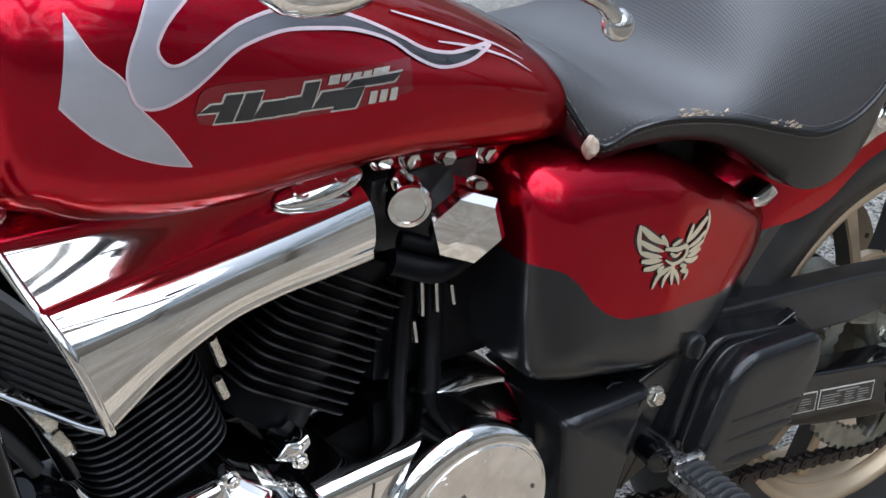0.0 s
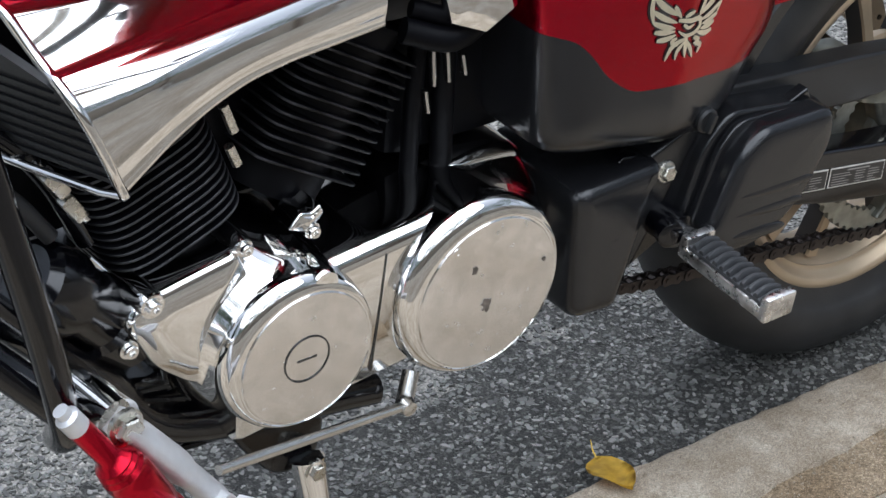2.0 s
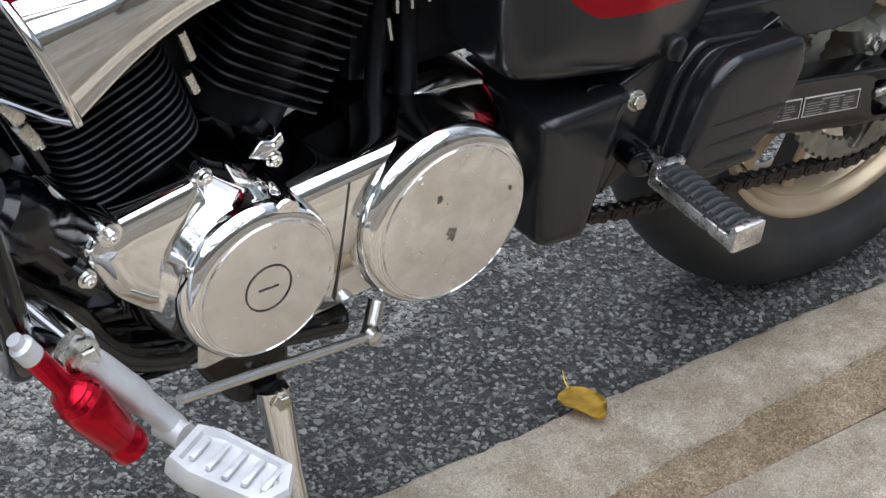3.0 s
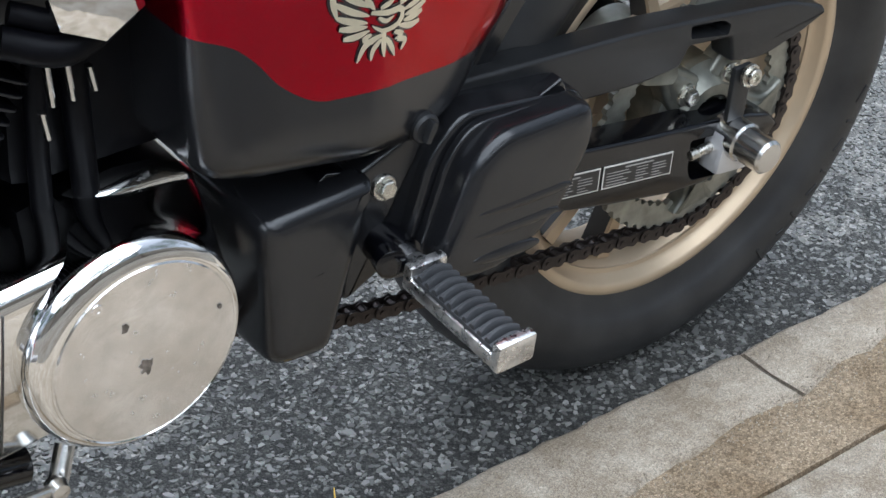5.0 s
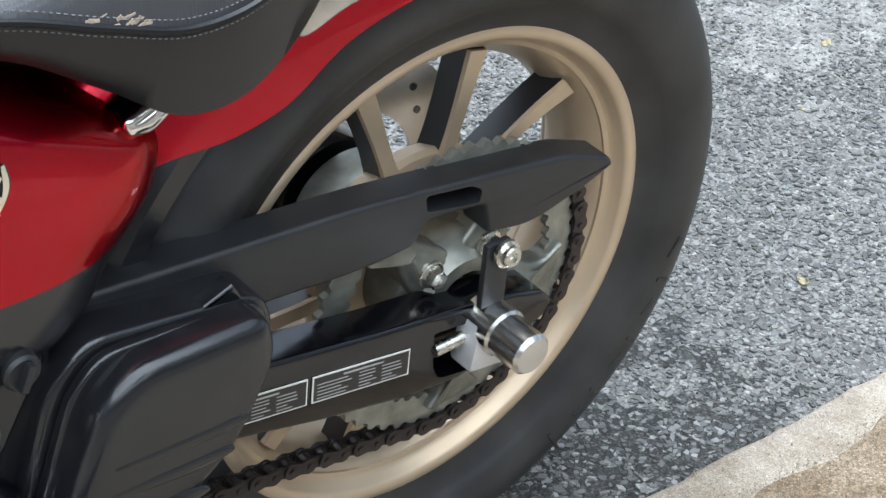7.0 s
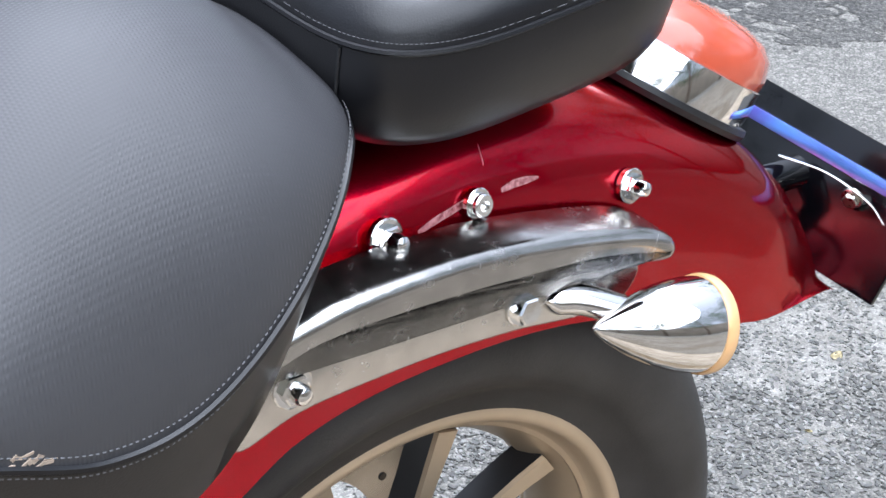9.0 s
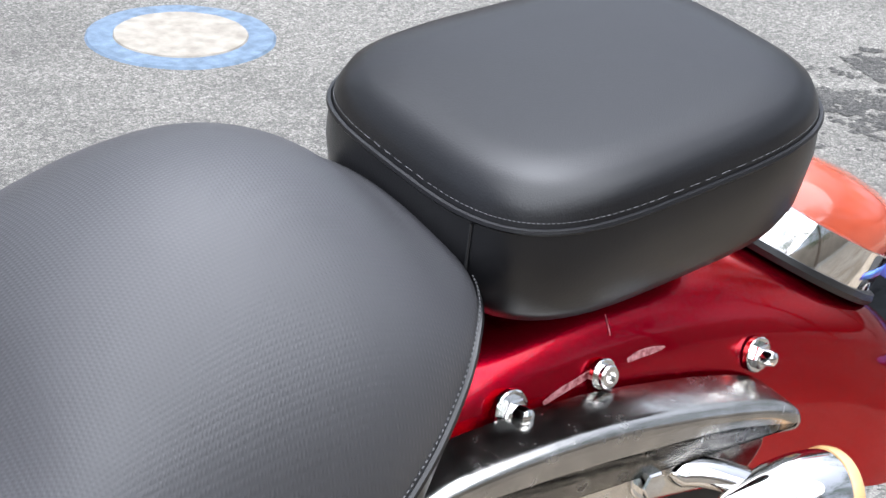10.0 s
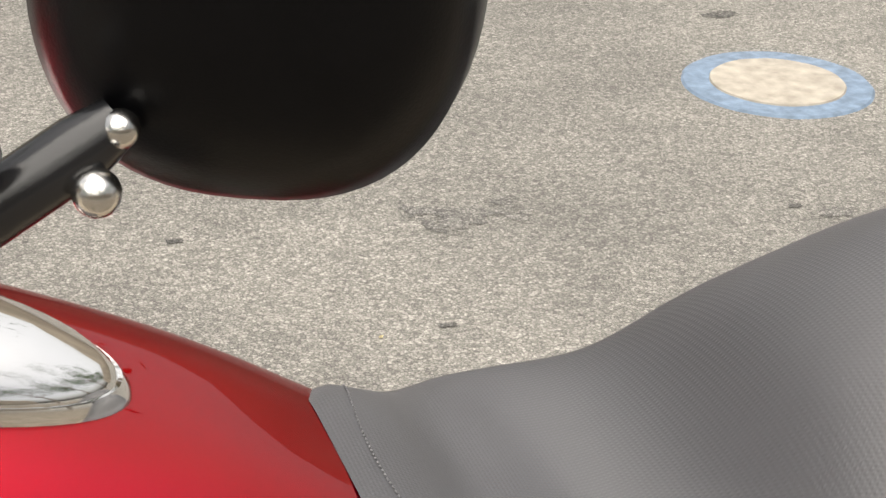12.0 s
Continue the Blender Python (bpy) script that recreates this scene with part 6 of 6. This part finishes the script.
fragment_mesh = leaf_thing.data.copy()
fragment_mesh.materials.clear()
fragment_mesh.materials.append(DRY_LEAF)
for k, (x, y, q, turn) in enumerate(((1.007, 0.394, 0.30, 20), (0.579, 0.056, 0.24, 80), (0.853, 0.30, 0.14, 140), (0.70, 0.12, 0.10, 10), (0.80, 0.45, 0.12, 60), (-0.02, 1.42, 0.12, 30))):
    bit = tagged(new("leaf_fragment", fragment_mesh), "small dry yellow leaf fragment on the asphalt", "leaf", "leaf fragments")
    bit.matrix_world = pose(x, y, 0.002, 0, 0, turn) @ Matrix.Diagonal((q, q, q * 0.5, 1))


def chip_stones(count, x0, x1, y0, y1):
    """Angular stone chips bedded in the road beside the kerb, joined into one sheet."""
    rng = np.random.default_rng(3)
    px, py = rng.uniform(x0, x1, count), rng.uniform(y0, y1, count)
    verts, faces = [], []
    for i in range(count):
        r = rng.uniform(0.0021, 0.0052) * (1.45 if rng.random() < 0.10 else 1)
        el, th = rng.uniform(0.45, 0.9), rng.uniform(0, 2 * math.pi)
        h, tx, ty = rng.uniform(0.0006, 0.0022), rng.normal(0, 0.22), rng.normal(0, 0.22)
        if py[i] - r < kerb_edge(px[i]) + 0.002:
            continue
        rim = min((x1 - abs(px[i])) / 0.35, (y1 - py[i]) / 0.40)
        if rim < 1 and rng.random() > max(rim, 0.0) + 0.25 * noise.noise((px[i] * 6, py[i] * 6, 2.0)):
            continue
        a = np.sort(rng.uniform(0, 2 * math.pi, 5)) * 0.4 + np.arange(5) * (2 * math.pi / 5) * 0.6
        b = len(verts)
        jag = rng.uniform(0.75, 1.2, 5)
        for k, z in ((1.0, -0.002), (0.9, 1.0)):
            for q, g in zip(a, jag):
                u, v = r * g * k * math.cos(q), r * g * k * el * math.sin(q)
                x, y = u * math.cos(th) - v * math.sin(th), u * math.sin(th) + v * math.cos(th)
                verts.append((px[i] + x, py[i] + y, z if z < 0 else h + tx * x + ty * y))
        faces += [(b + j, b + (j + 1) % 5, b + 5 + (j + 1) % 5, b + 5 + j) for j in range(5)] + [(b + 5, b + 6, b + 7, b + 8, b + 9)]
    me = bpy.data.meshes.new("asphalt_chips")
    me.from_pydata(verts, [], faces)
    me.materials.append(CHIPS)
    ob = new("asphalt_chips", me)
    return tagged(ob, "loose packed grey stone chips of the asphalt surface", "gravel", "", "stuff")


def chip_material():
    t = CHIPS.node_tree
    b = t.nodes["Principled BSDF"]
    geo = t.nodes.new("ShaderNodeNewGeometry")
    r = t.nodes.new("ShaderNodeValToRGB")
    e = r.color_ramp.elements
    e[0].position, e[0].color = 0.0, (0.090, 0.088, 0.082, 1)
    e[1].position, e[1].color = 1.0, (0.33, 0.322, 0.298, 1)
    e.new(0.6).color = (0.16, 0.158, 0.145, 1)
    mix = t.nodes.new("ShaderNodeMixRGB")
    mix.blend_type = "MULTIPLY"
    mix.inputs["Fac"].default_value = 0.5
    n = t.nodes.new("ShaderNodeTexNoise")
    n.inputs["Scale"].default_value = 300
    t.links.new(geo.outputs["Random Per Island"], r.inputs["Fac"])
    t.links.new(r.outputs["Color"], mix.inputs["Color1"])
    t.links.new(n.outputs["Color"], mix.inputs["Color2"])
    t.links.new(mix.outputs["Color"], b.inputs["Base Color"])
    b.inputs["Roughness"].default_value = 0.7


def crust(name, c, rx, ry, level, z, mat, label, seed, cell=0.005):
    """A thin ragged film on the road, its outline taken from noise."""
    bm = bmesh.new()
    grid = {}

    def corner(i, j):
        if (i, j) not in grid:
            x, y = c[0] + i * cell, c[1] + j * cell
            grid[(i, j)] = bm.verts.new((x + 0.3 * cell * noise.noise((x * 90, y * 90, seed)), y + 0.3 * cell * noise.noise((y * 90, x * 90, seed + 2)), z))
        return grid[(i, j)]

    ni, nj = int(rx / cell), int(ry / cell)
    for i in range(-ni, ni):
        for j in range(-nj, nj):
            x, y = i * cell, j * cell
            e = 1 - (x / rx) ** 2 - (y / ry) ** 2
            v = e + 0.9 * noise.noise((x * 9, y * 9, seed)) + 0.55 * noise.noise((x * 33, y * 33, seed)) + 0.35 * noise.noise((x * 110, y * 110, seed))
            if v > level:
                bm.faces.new((corner(i, j), corner(i + 1, j), corner(i + 1, j + 1), corner(i, j + 1)))
    return tagged(part(name, bm, mat, None, "", 60), label, "stain", "", "stuff")


CRUST = ground_material("cement_crust", (0.24, 0.236, 0.22), (0.37, 0.36, 0.335), 300, 0.4, 0.3, 0.25, 20.0, 0.3)
TAR = ground_material("dark_asphalt_stain", (0.13, 0.127, 0.12), (0.29, 0.282, 0.265), 190, 0.8, 0.3, 0.5, 5.0, 0.0)
WET_TAR = ground_material("bare_dark_tar", (0.07, 0.069, 0.065), (0.19, 0.185, 0.175), 190, 0.8, 0.3, 0.5, 5.0, 0.0)
crust("cement_crust", (1.02, 0.44), 0.20, 0.13, 0.55, 0.0012, CRUST, "pale cement crust smeared on the asphalt", 1.0)
crust("cement_crust", (0.86, 0.27), 0.09, 0.06, 0.75, 0.0012, CRUST, "small pale cement smear on the asphalt", 4.0)
crust("cement_crust", (0.42, 0.50), 0.12, 0.10, 0.62, 0.0012, CRUST, "pale cement crust on the asphalt behind the wheel", 9.0)
crust("tar_stain", (0.22, 1.78), 0.20, 0.10, 0.95, 0.0012, TAR, "dark streaked stain on the asphalt", 6.0)
crust("tar_stain", (1.04, 2.53), 0.042, 0.022, 0.25, 0.0014, WET_TAR, "small dark spot on the asphalt", 2.0)
crust("tar_stain", (1.95, 1.27), 0.36, 0.28, 0.55, 0.0012, WET_TAR, "dark repaired patch of asphalt", 3.0, 0.008)
crust("tar_stain", (2.10, 2.07), 0.30, 0.13, 0.75, 0.0012, WET_TAR, "dark repaired patch of asphalt", 8.0, 0.008)
crust("tar_stain", (0.075, 1.428), 0.016, 0.009, 0.30, 0.0014, WET_TAR, "small dark spot on the asphalt", 12.0, 0.004)
crust("tar_stain", (-0.21, 1.777), 0.018, 0.010, 0.30, 0.0014, WET_TAR, "small dark spot on the asphalt", 13.0, 0.004)
crust("tar_stain", (0.716, 1.659), 0.016, 0.010, 0.30, 0.0014, WET_TAR, "small dark spot on the asphalt", 14.0, 0.004)
crust("tar_stain", (0.76, 1.62), 0.03, 0.02, 0.35, 0.0012, TAR, "small dark spot on the asphalt", 5.0)


def grit(count):
    """Sand grains and crumbs scattered over the mortar strip and the kerb."""
    rng = np.random.default_rng(8)
    verts, faces = [], []
    for _ in range(count):
        x = rng.uniform(-1.0, 0.9)
        y = kerb_back(x) - rng.exponential(0.03) + 0.01 if rng.random() < 0.8 else rng.uniform(-0.24, -0.10)
        if y < -0.30:
            continue
        r = rng.uniform(0.0006, 0.0016) * (2.2 if rng.random() < 0.04 else 1)
        z = 0.0235 if y > kerb_back(x) else 0.0275
        b = len(verts)
        a0 = rng.uniform(0, 6.28)
        for q in range(4):
            a = a0 + q * 1.571 + rng.uniform(-0.4, 0.4)
            verts.append((x + math.cos(a) * r, y + math.sin(a) * r * 0.8, z - 0.001))
        verts.append((x + rng.uniform(-0.3, 0.3) * r, y + rng.uniform(-0.3, 0.3) * r, z + r * 0.9))
        faces += [(b, b + 1, b + 4), (b + 1, b + 2, b + 4), (b + 2, b + 3, b + 4), (b + 3, b, b + 4)]
    me = bpy.data.meshes.new("grit")
    me.from_pydata(verts, [], faces)
    me.materials.append(KERB)
    return tagged(new("grit", me), "loose sand grains and crumbs on the kerb", "grit", "", "stuff")


grit(3200)
# dark tar between chips; the shade beneath the motorcycle is painted into its colour
SHADED_BED = ground_material("shaded_tar_bed", (0.040, 0.0395, 0.037), (0.105, 0.103, 0.096), 260, 0.8, 0.3, 0.5, 4.0, 0.0)
crust("shaded_tar_bed", (-0.50, 0.0), 0.95, 0.24, 0.05, 0.0008, SHADED_BED, "dark tar between the stone chips with the motorcycle's shade painted in", 7.0, 0.012)
chip_material()
chip_stones(68000, -1.25, 1.35, -0.125, 0.85)

# row of street trees across the pavement, seen in the chrome
BARK = material("tree_bark", (0.12, 0.09, 0.065), 0.9, 0.0, 0.3, 8, 0.5, 60)
FOLIAGE = material("tree_foliage", (0.045, 0.085, 0.025), 0.55, 0.0, 0.4, 3)


def tree(seed, x, y, height):
    rng = np.random.default_rng(seed)
    root = new("tree")
    bm = bmesh.new()
    pts = [(0, 0, 0), (0.05, 0.03, height * 0.25), (-0.04, 0.02, height * 0.5), (0.03, -0.02, height * 0.8)]
    tube(bm, spline(pts, 4), [0.16 - 0.009 * k for k in range(13)], 10)
    for k in range(6):
        a = rng.uniform(0, 6.28)
        z0 = height * rng.uniform(0.35, 0.65)
        l = height * rng.uniform(0.2, 0.32)
        tube(bm, [(0, 0, z0), (math.cos(a) * l * 0.5, math.sin(a) * l * 0.5, z0 + l * 0.35), (math.cos(a) * l, math.sin(a) * l, z0 + l * 0.8)], [0.06, 0.04, 0.015], 7)
    part("trunk", bm, BARK, root)
    centres = [(rng.normal(0, height * 0.16), rng.normal(0, height * 0.16), height * rng.uniform(0.42, 1.0)) for _ in range(26)]
    verts, faces = [], []
    for c in centres:
        for _ in range(110):
            p = np.array(c) + rng.normal(0, height * 0.055, 3)
            u, v = rng.normal(0, 1, 3), rng.normal(0, 1, 3)
            u /= np.linalg.norm(u)
            v = np.cross(u, v)
            v /= np.linalg.norm(v)
            q = rng.uniform(0.06, 0.12)
            b = len(verts)
            verts += [tuple(p - u * q), tuple(p + v * q * 0.45), tuple(p + u * q), tuple(p - v * q * 0.45)]
            faces.append((b, b + 1, b + 2, b + 3))
    me = bpy.data.meshes.new("crown")
    me.from_pydata(verts, [], faces)
    me.materials.append(FOLIAGE)
    ob = new("crown", me)
    ob.parent = root
    root.location = (x, y, 0.03)
    return tagged(root, "leafy green tree out of view that darkens reflections", "tree", "street trees")


# trees at y > 7 and x > 8 are unseen additions that darken reflections
for k, (x, y, h) in enumerate(((-9.5, -6.6, 5.4), (-6.6, -7.8, 6.0), (-3.4, -8.2, 6.4), (-0.3, -8.6, 6.6), (3.2, -8.0, 6.6), (-10.5, -3.0, 6.0), (6.6, -7.4, 7.2), (-6.0, 7.2, 7.4), (-2.5, 7.6, 8.0), (1.5, 7.4, 7.8), (13.0, 7.5, 6.0), (9.0, -3.6, 7.4), (10.0, 0.2, 7.8), (10.5, 3.8, 7.2))):
    tree(20 + k, x, y, h)

FACADE = material("facade_render", (0.30, 0.26, 0.21), 0.9, 0.0, 0.2, 0.8, 0.3, 40)
# added wall, never in view; its height limits the low sky in reflections
bm = bmesh.new()
box(bm, (0, 11.0, 1.7), (44, 0.3, 3.4), None, 0.02)
tagged(part("wall_far", bm, FACADE), "plain beige rendered wall added out of view across the road", "wall", "", "structure")
bm = bmesh.new()
box(bm, (0, -12.0, 2.0), (44, 0.3, 4.0), None, 0.02)
tagged(part("wall_near", bm, FACADE), "plain beige rendered wall behind the pavement", "wall", "", "structure")
